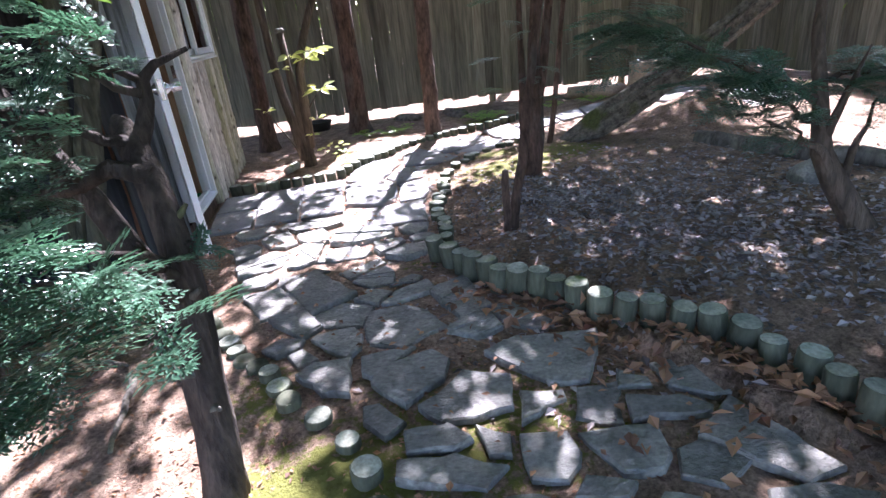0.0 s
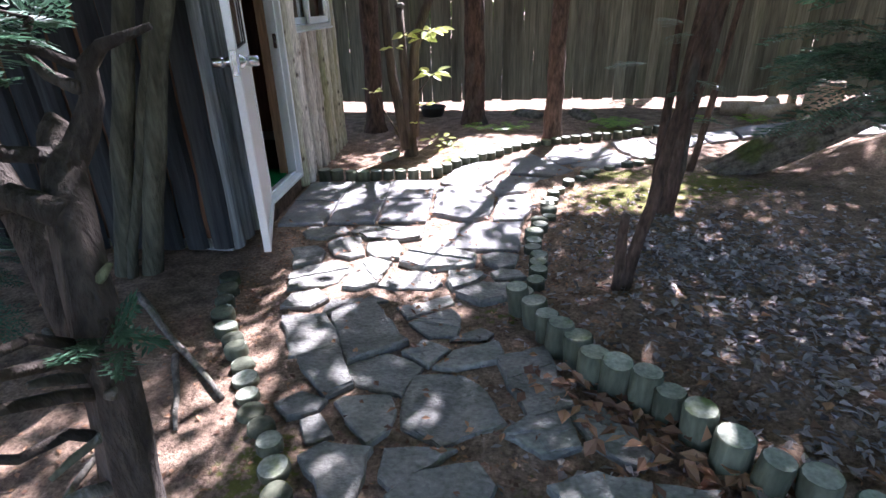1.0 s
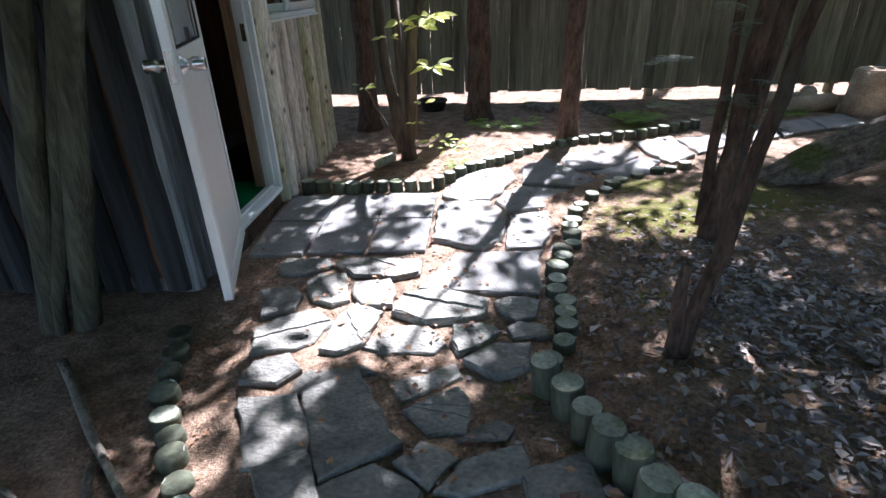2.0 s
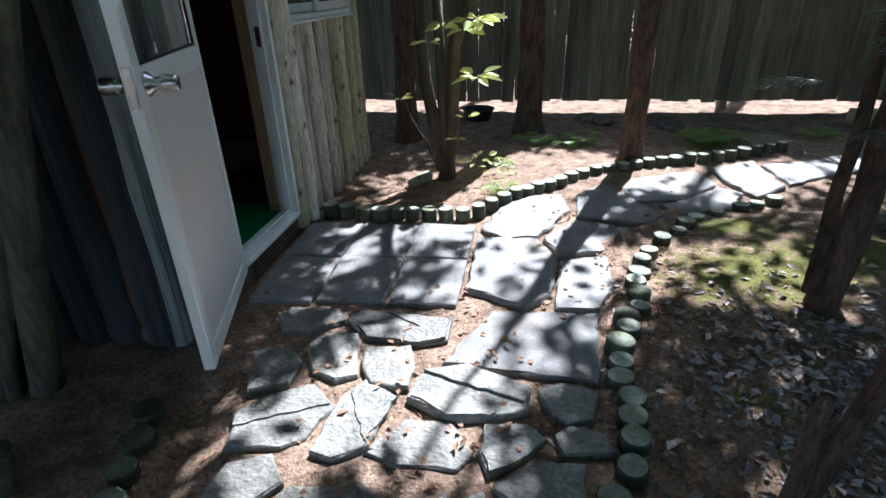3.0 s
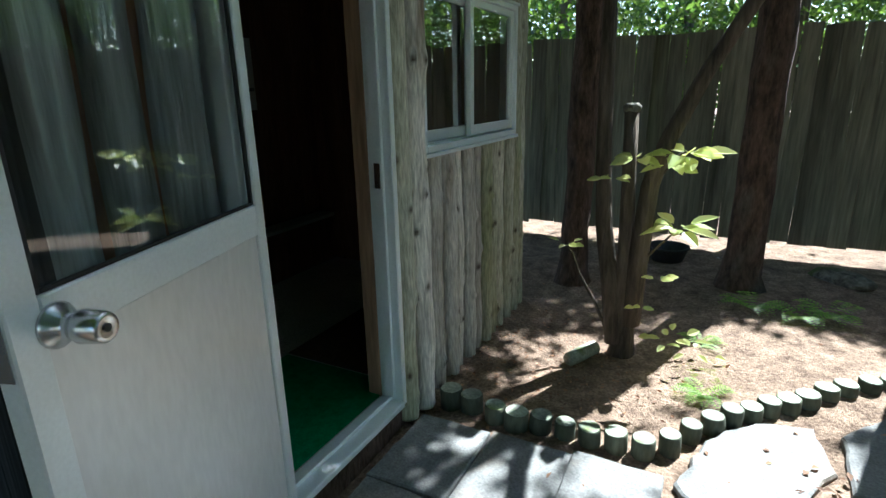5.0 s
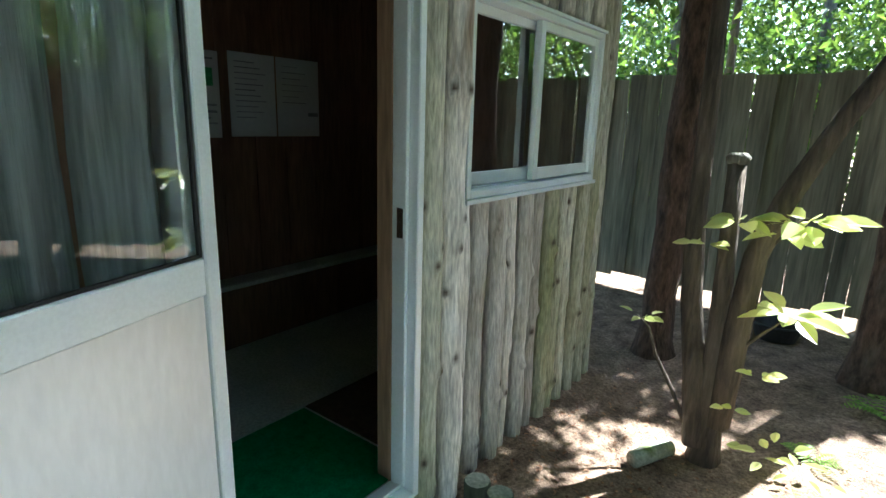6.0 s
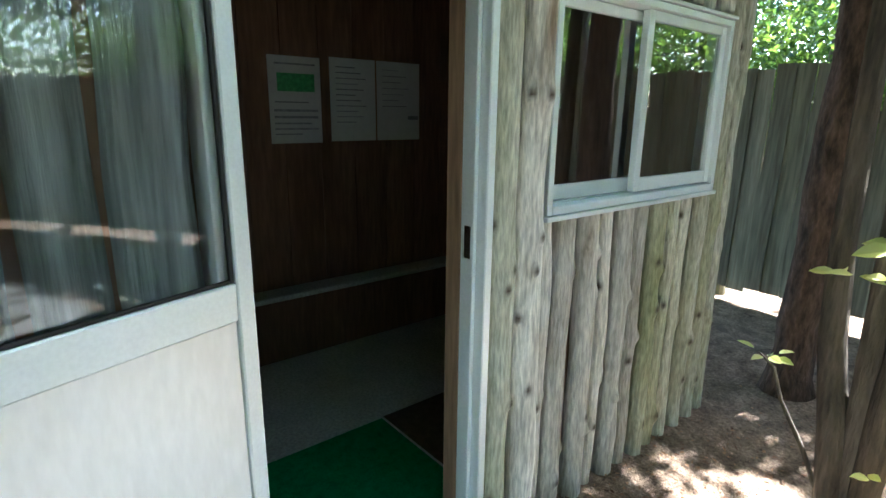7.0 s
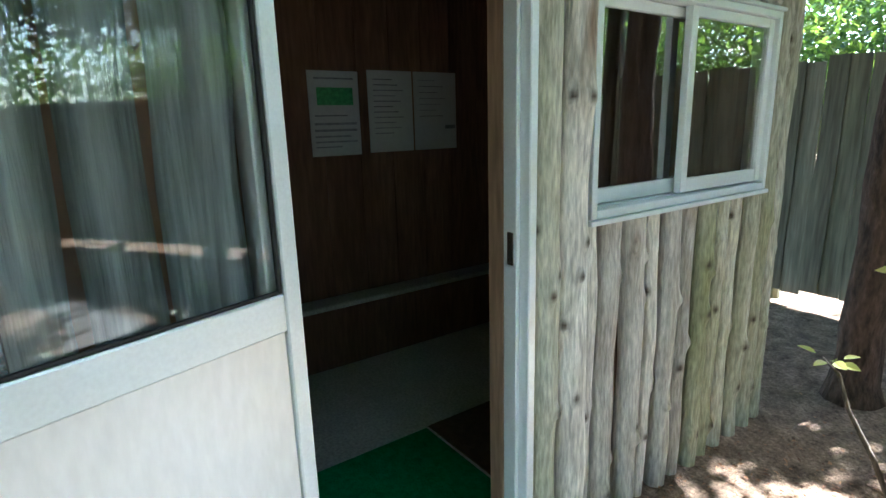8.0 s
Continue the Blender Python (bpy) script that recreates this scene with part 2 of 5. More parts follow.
def box(x0, x1, y0, y1, z0, z1, bevel=0.003, bm=None):
    b = bmesh.new()
    bmesh.ops.create_cube(b, size=1.0, matrix=Matrix.LocRotScale(((x0 + x1) / 2, (y0 + y1) / 2, (z0 + z1) / 2), None, (abs(x1 - x0), abs(y1 - y0), abs(z1 - z0))))
    if bevel:
        bmesh.ops.bevel(b, geom=b.edges[:], offset=bevel, segments=1, affect="EDGES")
    if bm is None:
        return b
    me = bpy.data.meshes.new("tmp")
    b.to_mesh(me)
    b.free()
    bm.from_mesh(me)
    bpy.data.meshes.remove(me)
    return bm


def tube(points, radii, seg=10, rough=0.0, seed=0, bm=None, caps=True):
    """A tapered, uneven round limb through the points."""
    rnd = random.Random(seed)
    bm = bm or bmesh.new()
    pts = [Vector(p) for p in points]
    rings = []
    side = None
    for i, p in enumerate(pts):
        way = (pts[min(i + 1, len(pts) - 1)] - pts[max(i - 1, 0)]).normalized()
        if side is None:
            side = way.orthogonal().normalized()
        side = (side - way * side.dot(way)).normalized()
        up = way.cross(side)
        ring = []
        for k in range(seg):
            a = 2 * math.pi * k / seg
            r = radii[i] * (1 + rough * (noise.noise(Vector((math.cos(a) * 1.5 + seed * 3.1, math.sin(a) * 1.5, p.length * 2.5))) + 0.35 * rnd.uniform(-1, 1)))
            ring.append(bm.verts.new(p + (side * math.cos(a) + up * math.sin(a)) * r))
        rings.append(ring)
    for a, b in zip(rings, rings[1:]):
        for k in range(seg):
            bm.faces.new((a[k], a[(k + 1) % seg], b[(k + 1) % seg], b[k]))
    if caps:
        bm.faces.new(rings[0][::-1])
        bm.faces.new(rings[-1])
    return bm


def bent(a, b, n, wob, seed, bow=(0, 0, 0)):
    """n points from a to b with a wander and a bow."""
    rnd = random.Random(seed)
    a, b, bow = Vector(a), Vector(b), Vector(bow)
    return [a.lerp(b, i / (n - 1)) + bow * math.sin(math.pi * i / (n - 1)) + Vector([rnd.uniform(-wob, wob) for _ in range(3)]) * (0 < i < n - 1) for i in range(n)]


def leaf_mesh(name, places, normals, ways, lengths, widths, material, parent=None, label="", fold=0.18, rounded=False):
    """Many small pointed leaves, each two folded halves, as one mesh."""
    p, nrm, way = (np.asarray(a, dtype=float) for a in (places, normals, ways))
    ln, wd = np.asarray(lengths, dtype=float)[:, None], np.asarray(widths, dtype=float)[:, None]
    way = way / np.linalg.norm(way, axis=1, keepdims=True)
    side = np.cross(nrm, way)
    side /= np.maximum(np.linalg.norm(side, axis=1, keepdims=True), 1e-6)
    up = np.cross(way, side)
    mid = p + way * ln * 0.5
    v = np.stack([p, mid + side * wd * 0.5 + up * wd * fold, p + way * ln - up * ln * 0.08, mid - side * wd * 0.5 + up * wd * fold], 1).reshape(-1, 3)
    n = len(p)
    base = np.arange(n)[:, None] * 4
    f = np.concatenate([base + np.array([[0, 1, 2]]), base + np.array([[0, 2, 3]])], 1).reshape(-1, 3)
    if rounded:
        rim = [p]
        for u, w in ((0.18, 0.34), (0.42, 0.5), (0.68, 0.40), (0.86, 0.2)):
            rim.append(p + way * ln * u + side * wd * w + up * (wd * fold * w * 2 - ln * 0.12 * u * u))
        rim.append(p + way * ln - up * ln * 0.12)
        for u, w in ((0.86, 0.2), (0.68, 0.40), (0.42, 0.5), (0.18, 0.34)):
            rim.append(p + way * ln * u - side * wd * w + up * (wd * fold * w * 2 - ln * 0.12 * u * u))
        v = np.stack(rim, 1).reshape(-1, 3)
        base = np.arange(n)[:, None] * 10
        f = np.concatenate([base + np.array([[0, 1, 2, 3, 4, 5]]), base + np.array([[0, 5, 6, 7, 8, 9]])], 1).reshape(-1, 6)
    me = bpy.data.meshes.new(name)
    me.from_pydata(v.tolist(), [], f.tolist())
    me.materials.append(material)
    ob = new(name, me)
    if parent:
        ob.parent = parent
    return tagged(ob, label)


# ---- plan lines ----
RIGHT_POSTS = [(1.38, -1.72), (1.44, -1.81), (1.47, -1.91), (1.50, -1.99), (1.56, -2.06), (1.59, -2.14), (1.65, -2.20), (1.72, -2.26), (1.78, -2.33), (1.83, -2.41), (1.88, -2.50),
               (1.93, -2.59), (2.02, -2.64), (2.09, -2.70), (2.17, -2.77), (2.21, -2.86), (2.24, -2.96), (2.28, -3.05), (2.29, -3.15), (2.30, -3.25), (2.31, -3.35)]
RIGHT_DISCS = [(1.41, -1.60), (1.47, -1.50), (1.49, -1.40), (1.50, -1.31), (1.51, -1.23), (1.49, -1.14), (1.50, -1.06), (1.51, -0.97), (1.55, -0.88), (1.56, -0.79), (1.62, -0.71),
               (1.63, -0.62), (1.63, -0.53), (1.66, -0.44), (1.69, -0.33), (1.74, -0.23), (1.82, -0.10), (1.92, 0.01), (1.98, 0.11), (2.05, 0.20), (2.17, 0.27), (2.32, 0.36), (2.42, 0.42), (2.53, 0.48)]
LEFT_STUMPS = [(0.06, -1.45), (0.10, -1.55), (0.13, -1.66), (0.17, -1.77), (0.23, -1.87), (0.29, -1.95), (0.34, -2.03), (0.40, -2.11), (0.44, -2.19), (0.48, -2.27), (0.52, -2.34), (0.58, -2.41), (0.63, -2.48), (0.67, -2.56), (0.71, -2.65), (0.81, -2.76), (0.90, -2.90), (0.95, -3.03), (0.97, -3.16)]
FRONT_POSTS = [(0.10, 0.11), (0.19, 0.11), (0.30, 0.08), (0.39, 0.07), (0.48, 0.09), (0.57, 0.09), (0.66, 0.09), (0.75, 0.10), (0.84, 0.11), (0.92, 0.17), (0.98, 0.28), (1.05, 0.36), (1.11, 0.43), (1.18, 0.50), (1.24, 0.56), (1.31, 0.62), (1.38, 0.68), (1.45, 0.76), (1.52, 0.83), (1.61, 0.90), (1.70, 0.95), (1.79, 0.99),
               (1.88, 1.03), (1.97, 1.07), (2.06, 1.11), (2.16, 1.16), (2.26, 1.20), (2.36, 1.24), (2.46, 1.28), (2.56, 1.33), (2.66, 1.38), (2.76, 1.43), (2.86, 1.48), (2.97, 1.54)]
TREES = {"hut": (0.19, 1.80), "middle": (1.17, 2.10), "right": (1.86, 1.20), "twin": (2.26, -0.67), "left": (-0.45, -1.38), "near": (0.50, -2.82), "branch": (3.28, -2.30)}


PATH_MIDDLE = [(1.5, -4.1), (1.6, -3.7), (1.6, -3.3), (1.5, -2.95), (1.3, -2.65), (1.1, -2.35), (1.0, -2.05), (0.95, -1.75), (0.9, -1.45), (0.85, -1.1), (0.6, -0.8), (0.6, -0.4), (1.1, -0.3), (1.2, -0.8), (1.4, 0.15), (1.8, 0.45), (2.3, 0.75), (2.8, 0.95), (3.3, 1.2), (3.8, 1.45), (4.2, 1.65)]


def near_line(line, x, y):
    return min((x - a) ** 2 + (y - b) ** 2 for a, b in line) ** 0.5


def bump_at(x, y, cx, cy, rx, ry):
    return math.exp(-(((x - cx) / rx) ** 2 + ((y - cy) / ry) ** 2))


def ground_z(x, y):
    """Height of the soil: a raised bed beyond the posts, a hollow by the shrub, the heap of earth, and roughness."""
    z = -0.022
    trod = 0.0
    if -4.2 < y < 2.0 and 0.0 < x < 4.6:
        trod = min(1.0, max(0.0, 0.66 - near_line(PATH_MIDDLE, x, y)) / 0.12)
        z += 0.016 * trod
    if x > 1.2 and y < 0.3:
        d = near_line(RIGHT_POSTS + RIGHT_DISCS, x, y)
        inside = x > 1.5 + 0.35 * max(0, -y - 1.8) * 1.3 + max(0, (y + 0.2)) * 0.9
        if inside:
            z += min(d, 0.35) / 0.35 * 0.06 + (0.03 if y < -1.7 else 0.0) * min(d, 0.1) / 0.1
    z += 0.27 * bump_at(x, y, 4.0, 0.0, 0.45, 0.40) + 0.06 * bump_at(x, y, 3.5, -0.5, 0.6, 0.5)
    z -= 0.04 * bump_at(x, y, 0.5, 0.9, 0.45, 0.45)
    z += 0.03 * bump_at(x, y, 1.6, 1.2, 0.6, 0.5)
    z += (1 - 0.75 * trod) * 0.025 * noise.noise(Vector((x * 1.3, y * 1.3, 0.3))) + 0.010 * noise.noise(Vector((x * 6, y * 6, 1.7))) + 0.005 * noise.noise(Vector((x * 17, y * 17, 4.0)))
    return z


# ---- ground ----
def build_ground():
    def steps(lo, hi, d):
        near = list(np.arange(lo, hi, d))
        far = [0.2, 0.5, 1, 2, 4, 8, 16, 40, 100, 250, 600]
        return [lo - f for f in far[::-1]] + near + [hi + f for f in far]
    xs, ys = steps(-2.2, 6.0, 0.05), steps(-4.8, 4.2, 0.05)
    verts, moss = [], []
    patches = ((2.05, -0.50, 0.42, 0.45, 0.72), (1.85, -1.25, 0.2, 0.15, 0.65), (2.6, -0.35, 0.7, 0.28, 0.54), (0.72, -3.08, 0.28, 0.2, 1.1), (0.62, -2.55, 0.14, 0.2, 0.8), (2.2, 0.12, 0.25, 0.14, 0.9), (1.32, -2.95, 0.55, 0.35, 0.85),
               (2.5, 1.75, 0.35, 0.2, 0.9), (1.0, 0.75, 0.15, 0.3, 0.6), (1.30, -1.75, 0.15, 0.1, 0.7), (2.75, -0.1, 0.3, 0.25, 0.58))
    for y in ys:
        for x in xs:
            far = abs(x) > 7 or abs(y) > 6
            verts.append((x, y, -0.03 if far else ground_z(x, y)))
            moss.append(0.0 if far else sum(w * bump_at(x, y, a, b, c, d) for a, b, c, d, w in patches))
    nx = len(xs)
    faces = [(j * nx + i, j * nx + i + 1, (j + 1) * nx + i + 1, (j + 1) * nx + i) for j in range(len(ys) - 1) for i in range(nx - 1)]
    me = bpy.data.meshes.new("ground")
    me.from_pydata(verts, [], faces)
    at = me.attributes.new("moss", "FLOAT", "POINT")
    at.data.foreach_set("value", moss)
    me.materials.append(SOIL)
    for p in me.polygons:
        p.use_smooth = True
    tagged(new("ground", me), "brown soil with needle litter and moss patches", "ground", kind="structure")


build_ground()


# ---- hut ----
def log_mesh(length, r, seed):
    """A peeled pole standing on its foot: a bent line, lumps along it, branch scars with dark hearts."""
    rnd = random.Random(seed)
    seg, rows = 38, max(8, int(length / 0.010))
    ph = [rnd.uniform(0, 6.28) for _ in range(8)]
    scars = [(rnd.uniform(-1.3, 1.3), rnd.uniform(0.06, length - 0.06), rnd.uniform(0.006, 0.018), rnd.uniform(0.018, 0.030), rnd.random() < 0.75) for _ in range(max(2, int(length * rnd.uniform(3.0, 6.0))))]
    bend = rnd.uniform(0.003, 0.008)
    bm = bmesh.new()
    rings, knot = [], bm.verts.layers.float.new("knot")
    for k in range(rows + 1):
        z = length * k / rows
        cx = 0.5 * bend * math.sin(4.1 * z + ph[0]) + 0.0015 * math.sin(13 * z + ph[1])
        cy = bend * math.sin(3.3 * z + ph[2]) + 0.0022 * math.sin(11 * z + ph[3])
        thick = r * (1.03 - 0.07 * z / length + 0.035 * math.sin(7.5 * z + ph[4]) + 0.03 * math.sin(19 * z + ph[5]))
        if k == 0 or k == rows:
            thick *= 0.94
        ring = []
        for s in range(seg):
            a = 2 * math.pi * s / seg
            q = thick * (1 + 0.022 * math.sin(3 * a + 2.2 * z + ph[6]) + 0.014 * math.sin(7 * a + 1.2 * z + ph[7]))
            heart = 0.0
            for sa, sz, high, wide, dark in scars:
                da = (a - sa + math.pi) % (2 * math.pi) - math.pi
                d2 = (da * r) ** 2 + ((z - sz) * (0.55 if z > sz else 0.8)) ** 2
                q += high * math.exp(-d2 / (0.45 * wide * wide))
                if dark:
                    heart = max(heart, math.exp(-d2 / 0.00009))
            v = bm.verts.new((cx + (q - 0.005 * heart) * math.cos(a), cy + (q - 0.005 * heart) * math.sin(a), z))
            v[knot] = min(1.0, 1.2 * heart)
            ring.append(v)
        rings.append(ring)
    for k in range(rows):
        for s in range(seg):
            bm.faces.new((rings[k][s], rings[k][(s + 1) % seg], rings[k + 1][(s + 1) % seg], rings[k + 1][s]))
    bm.faces.new(rings[0][::-1])
    bm.faces.new(rings[-1])
    return bm


HUT_TOP = 2.15
hut = thing("hut", "small weathered log hut with an open white aluminium door", "hut", pose(0, 0, 0))


def hut_log(y, z0, z1, r, seed, x=-0.035, wood=None):
    bm = log_mesh(z1 - z0, r, seed)
    bmesh.ops.translate(bm, verts=bm.verts, vec=(x, y, z0))
    return part("log", bm, wood or LOGWOOD, hut, smooth=True)


rnd = random.Random(4)
y = 0.12
k = 0
while y < 1.30:
    r = rnd.choice((0.028, 0.032, 0.035, 0.039))
    if y + r * 2 > 1.36:
        break
    deep = -0.034 + rnd.uniform(-0.014, 0.008)
    hut_log(y + r, -0.06 + rnd.uniform(-0.02, 0.02), 0.985 if y + r < 1.09 else HUT_TOP, r, 20 + k, deep, MOSSLOG if y > 0.72 else LOGWOOD)
    if y + r < 1.09:
        hut_log(y + r, 1.635, HUT_TOP, r, 60 + k, deep)
    y += r * 2.0 + 0.032
    k += 1
hut_log(-0.050, 0.0, HUT_TOP, 0.039, 101, -0.006, MOSSLOG)
hut_log(0.044, 0.0, HUT_TOP, 0.046, 102, 0.004)
def waney(a, c, z1, seed, depth=0.03):
    """A rough-sawn board in the x-z plane from a to c, its edges wandering, bulging towards -y."""
    r = random.Random(seed)
    bm = bmesh.new()
    rows = []
    for i in range(12):
        z = z1 * i / 11
        l, q = a + r.uniform(-0.004, 0.012), c - r.uniform(-0.004, 0.012)
        rows.append([bm.verts.new(v) for v in ((l, 0, z), (l + 0.018, -depth * 0.8, z), ((l + q) / 2, -depth * r.uniform(0.9, 1.1), z), (q - 0.018, -depth * 0.8, z), (q, 0, z))])
    for p, s in zip(rows, rows[1:]):
        for k in range(5):
            bm.faces.new((p[k], p[(k + 1) % 5], s[(k + 1) % 5], s[k]))
    bm.faces.new(rows[0][::-1])
    bm.faces.new(rows[-1])
    bmesh.ops.recalc_face_normals(bm, faces=bm.faces)
    return bm


# waney boards beside the hinge, and the shade-coloured side wall by the trunks
for i, (y0, y1) in enumerate(((-0.90, -0.762), (-1.03, -0.905), (-1.14, -1.035))):
    ob = part("board", waney(y0, y1, HUT_TOP, 330 + i, 0.032), GREYBOARD, hut)
    ob.matrix_basis = pose(-0.052 + 0.004 * i, 0, 0, 0, 0, 90)
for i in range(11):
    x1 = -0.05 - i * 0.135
    ob = part("board", waney(x1 - 0.134, x1, HUT_TOP, 350 + i), SHADEBOARD, hut)
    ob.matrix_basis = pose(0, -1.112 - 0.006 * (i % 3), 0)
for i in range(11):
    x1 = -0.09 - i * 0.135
    part("board", box(x1 - 0.128, x1, 1.31, 1.345 + 0.006 * (i % 2), 0.0, HUT_TOP, 0.012), SHADEBOARD, hut)
# linings and closing walls
part("wall_lining", box(-0.11, -0.085, 0.0, 1.31, 0.06, 0.99, 0), BROWNWALL, hut)
part("wall_lining", box(-0.11, -0.085, 0.0, 1.31, 1.62, HUT_TOP, 0), BROWNWALL, hut)
part("wall_lining", box(-0.11, -0.085, 0.0, 0.115, 0.99, 1.62, 0), BROWNWALL, hut)
part("wall_lining", box(-0.11, -0.085, 1.105, 1.31, 0.99, 1.62, 0), BROWNWALL, hut)
part("wall_lining", box(-0.11, -0.055, -1.11, -0.80, 0.06, HUT_TOP, 0), BROWNWALL, hut)
part("wall_lining", box(-0.11, -0.055, -0.80, 0.0, 1.90, HUT_TOP, 0), BROWNWALL, hut)
part("back_wall", box(-1.60, -1.50, -1.11, 1.31, 0.0, HUT_TOP, 0), BROWNWALL, hut)
for i in range(13):
    y0 = -1.10 + i * 0.185
    part("plank", box(-1.50, -1.488, y0, min(y0 + 0.183, 1.30), 0.10, HUT_TOP, 0.002), BROWNWALL, hut)
part("end_wall", box(-1.50, -0.115, -1.108, -1.085, 0.05, HUT_TOP, 0), BROWNWALL, hut)
part("end_wall", box(-1.50, -0.115, 1.285, 1.308, 0.05, HUT_TOP, 0), BROWNWALL, hut)
part("floor_slab", box(-1.49, -0.085, -1.08, 1.28, -0.06, 0.10, 0.002), VINYL, hut, "pale sheet floor")
part("sill_beam", box(-0.08, -0.015, -0.80, 0.0, -0.05, 0.085, 0.006), BARK, hut, "dark wooden beam under the threshold")
# Unseen roof; its eave past the side wall is lengthened to cut skylight.
roof = part("roof", box(-1.85, 0.22, -1.62, 1.55, HUT_TOP, HUT_TOP + 0.09, 0.01), ROOFING, hut)
# door frame
frame_ = part("door_frame", box(-0.085, 0.012, -0.118, -0.092, 0.09, 1.90, 0.003), ALU, hut, "aluminium door frame")
part("jamb_stop", box(-0.06, -0.02, -0.132, -0.119, 0.12, 1.86, 0.002), ALU, frame_)
part("jamb", box(-0.085, 0.012, -0.760, -0.732, 0.09, 1.90, 0.003), ALU, frame_)
part("head", box(-0.085, 0.012, -0.731, -0.119, 1.865, 1.90, 0.003), ALU, frame_)
part("threshold", box(-0.085, 0.020, -0.731, -0.119, 0.088, 0.112, 0.003), ALU, frame_)
part("threshold_lip", box(-0.045, -0.030, -0.731, -0.119, 0.1125, 0.128, 0.002), ALU, frame_)
part("strike_plate", box(-0.052, -0.028, -0.1345, -0.1325, 0.912, 0.997, 0.001), STEEL, frame_, "steel strike plate")
part("lining_board", box(-0.145, -0.0855, -0.118, -0.098, 0.10, 1.90, 0.003), JAMBWOOD, hut, "planed wooden jamb board")
part("lining_board", box(-0.20, -0.0855, -0.760, -0.735, 0.10, 1.90, 0.003), JAMBWOOD, hut, "planed wooden jamb board")

# door leaf: local x runs from the hinge to the free edge, y points to the camera's side
leaf_way = math.degrees(math.atan2(-0.949, 0.315))
leaf = thing("door_leaf", "white aluminium door standing open, glazed above, round steel knob", "door", pose(-0.010, -0.712, 0.0, 0, 0, leaf_way))
LW, T = 0.655, 0.034
Z0, Z1 = 0.075, 1.85


def leaf_part(name, x0, x1, z0, z1, mat, y0=0.0, y1=T, bev=0.003, label="", parent=None):
    return part(name, box(x0, x1, y0, y1, z0, z1, bev), mat, parent or leaf, label)


leaf_part("stile", 0.0, 0.035, Z0, Z1, ALU)
leaf_part("stile", LW - 0.050, LW, Z0, Z1, ALU)
leaf_part("middle_rail", 0.0355, LW - 0.0505, 0.910, 0.980, ALU, 0.001, T - 0.001)
leaf_part("bottom_rail", 0.0355, LW - 0.0505, Z0, Z0 + 0.062, ALU, 0.001, T - 0.001)
leaf_part("top_rail", 0.0355, LW - 0.0505, Z1 - 0.055, Z1, ALU, 0.001, T - 0.001)
leaf_part("panel", 0.037, LW - 0.052, Z0 + 0.064, 0.908, PANEL, 0.008, T - 0.008, 0.001, "smooth white lower panel")
pane = leaf_part("pane", 0.037, LW - 0.052, 0.982, Z1 - 0.057, GLASS, 0.0145, 0.0195, 0, "clear glass pane")
for x0, x1, z0, z1 in ((0.036, 0.044, 0.981, Z1 - 0.056), (LW - 0.059, LW - 0.051, 0.981, Z1 - 0.056), (0.0445, LW - 0.0595, 0.981, 0.987)):
    leaf_part("bead", x0, x1, z0, z1, RUBBER, 0.021, 0.029, 0.001)


def lathe(profile, seg=20):
    """A round body about the y axis from (radius, y) steps."""
    bm = bmesh.new()
    rings = []
    for r, yy in profile:
        rings.append([bm.verts.new((r * math.cos(2 * math.pi * k / seg), yy, r * math.sin(2 * math.pi * k / seg))) for k in range(seg)])
    for a, b in zip(rings, rings[1:]):
        for k in range(seg):
            bm.faces.new((a[k], b[k], b[(k + 1) % seg], a[(k + 1) % seg]))
    bm.faces.new(rings[0])
    bm.faces.new(rings[-1][::-1])
    bmesh.ops.recalc_face_normals(bm, faces=bm.faces)
    return bm


def knob(sign):
    bm = lathe([(0.032, 0.0), (0.032, 0.003), (0.029, 0.007), (0.019, 0.018), (0.017, 0.026), (0.021, 0.034), (0.0235, 0.040), (0.0215, 0.072), (0.0185, 0.0765), (0.013, 0.0745)], 24)
    bmesh.ops.scale(bm, verts=bm.verts, vec=(1, sign, 1))
    bmesh.ops.translate(bm, verts=bm.verts, vec=(LW - 0.066, T if sign > 0 else 0.0, 0.935))
    bmesh.ops.recalc_face_normals(bm, faces=bm.faces)
    return part("knob", bm, STEEL, leaf, "polished steel door knob", True)


for sgn in (1, -1):
    kn = knob(sgn)
    bmk = lathe([(0.006, 0.0), (0.006, 0.002), (0.002, 0.0025)], 10)
    bmesh.ops.translate(bmk, verts=bmk.verts, vec=(LW - 0.066, T + 0.0745, 0.935))
    if sgn > 0:
        part("keyhole", bmk, RUBBER, kn)
    else:
        bmk.free()
leaf_part("latch_plate", LW, LW + 0.003, 0.885, 0.985, STEEL, 0.006, T - 0.006, 0.001, "steel latch plate")
for z in (0.30, 0.95, 1.65):
    leaf_part("hinge", -0.014, -0.001, z, z + 0.10, ALU, 0.002, 0.016, 0.003)

# window
window = thing("window_1", "silver aluminium sliding window with two sashes in a log wall", "window", kind="structure")


def win(name, y0, y1, z0, z1, x0, x1, mat=ALU, parent=None, label="", bev=0.002):
    return part(name, box(x0, x1, y0, y1, z0, z1, bev), mat, parent or window, label)


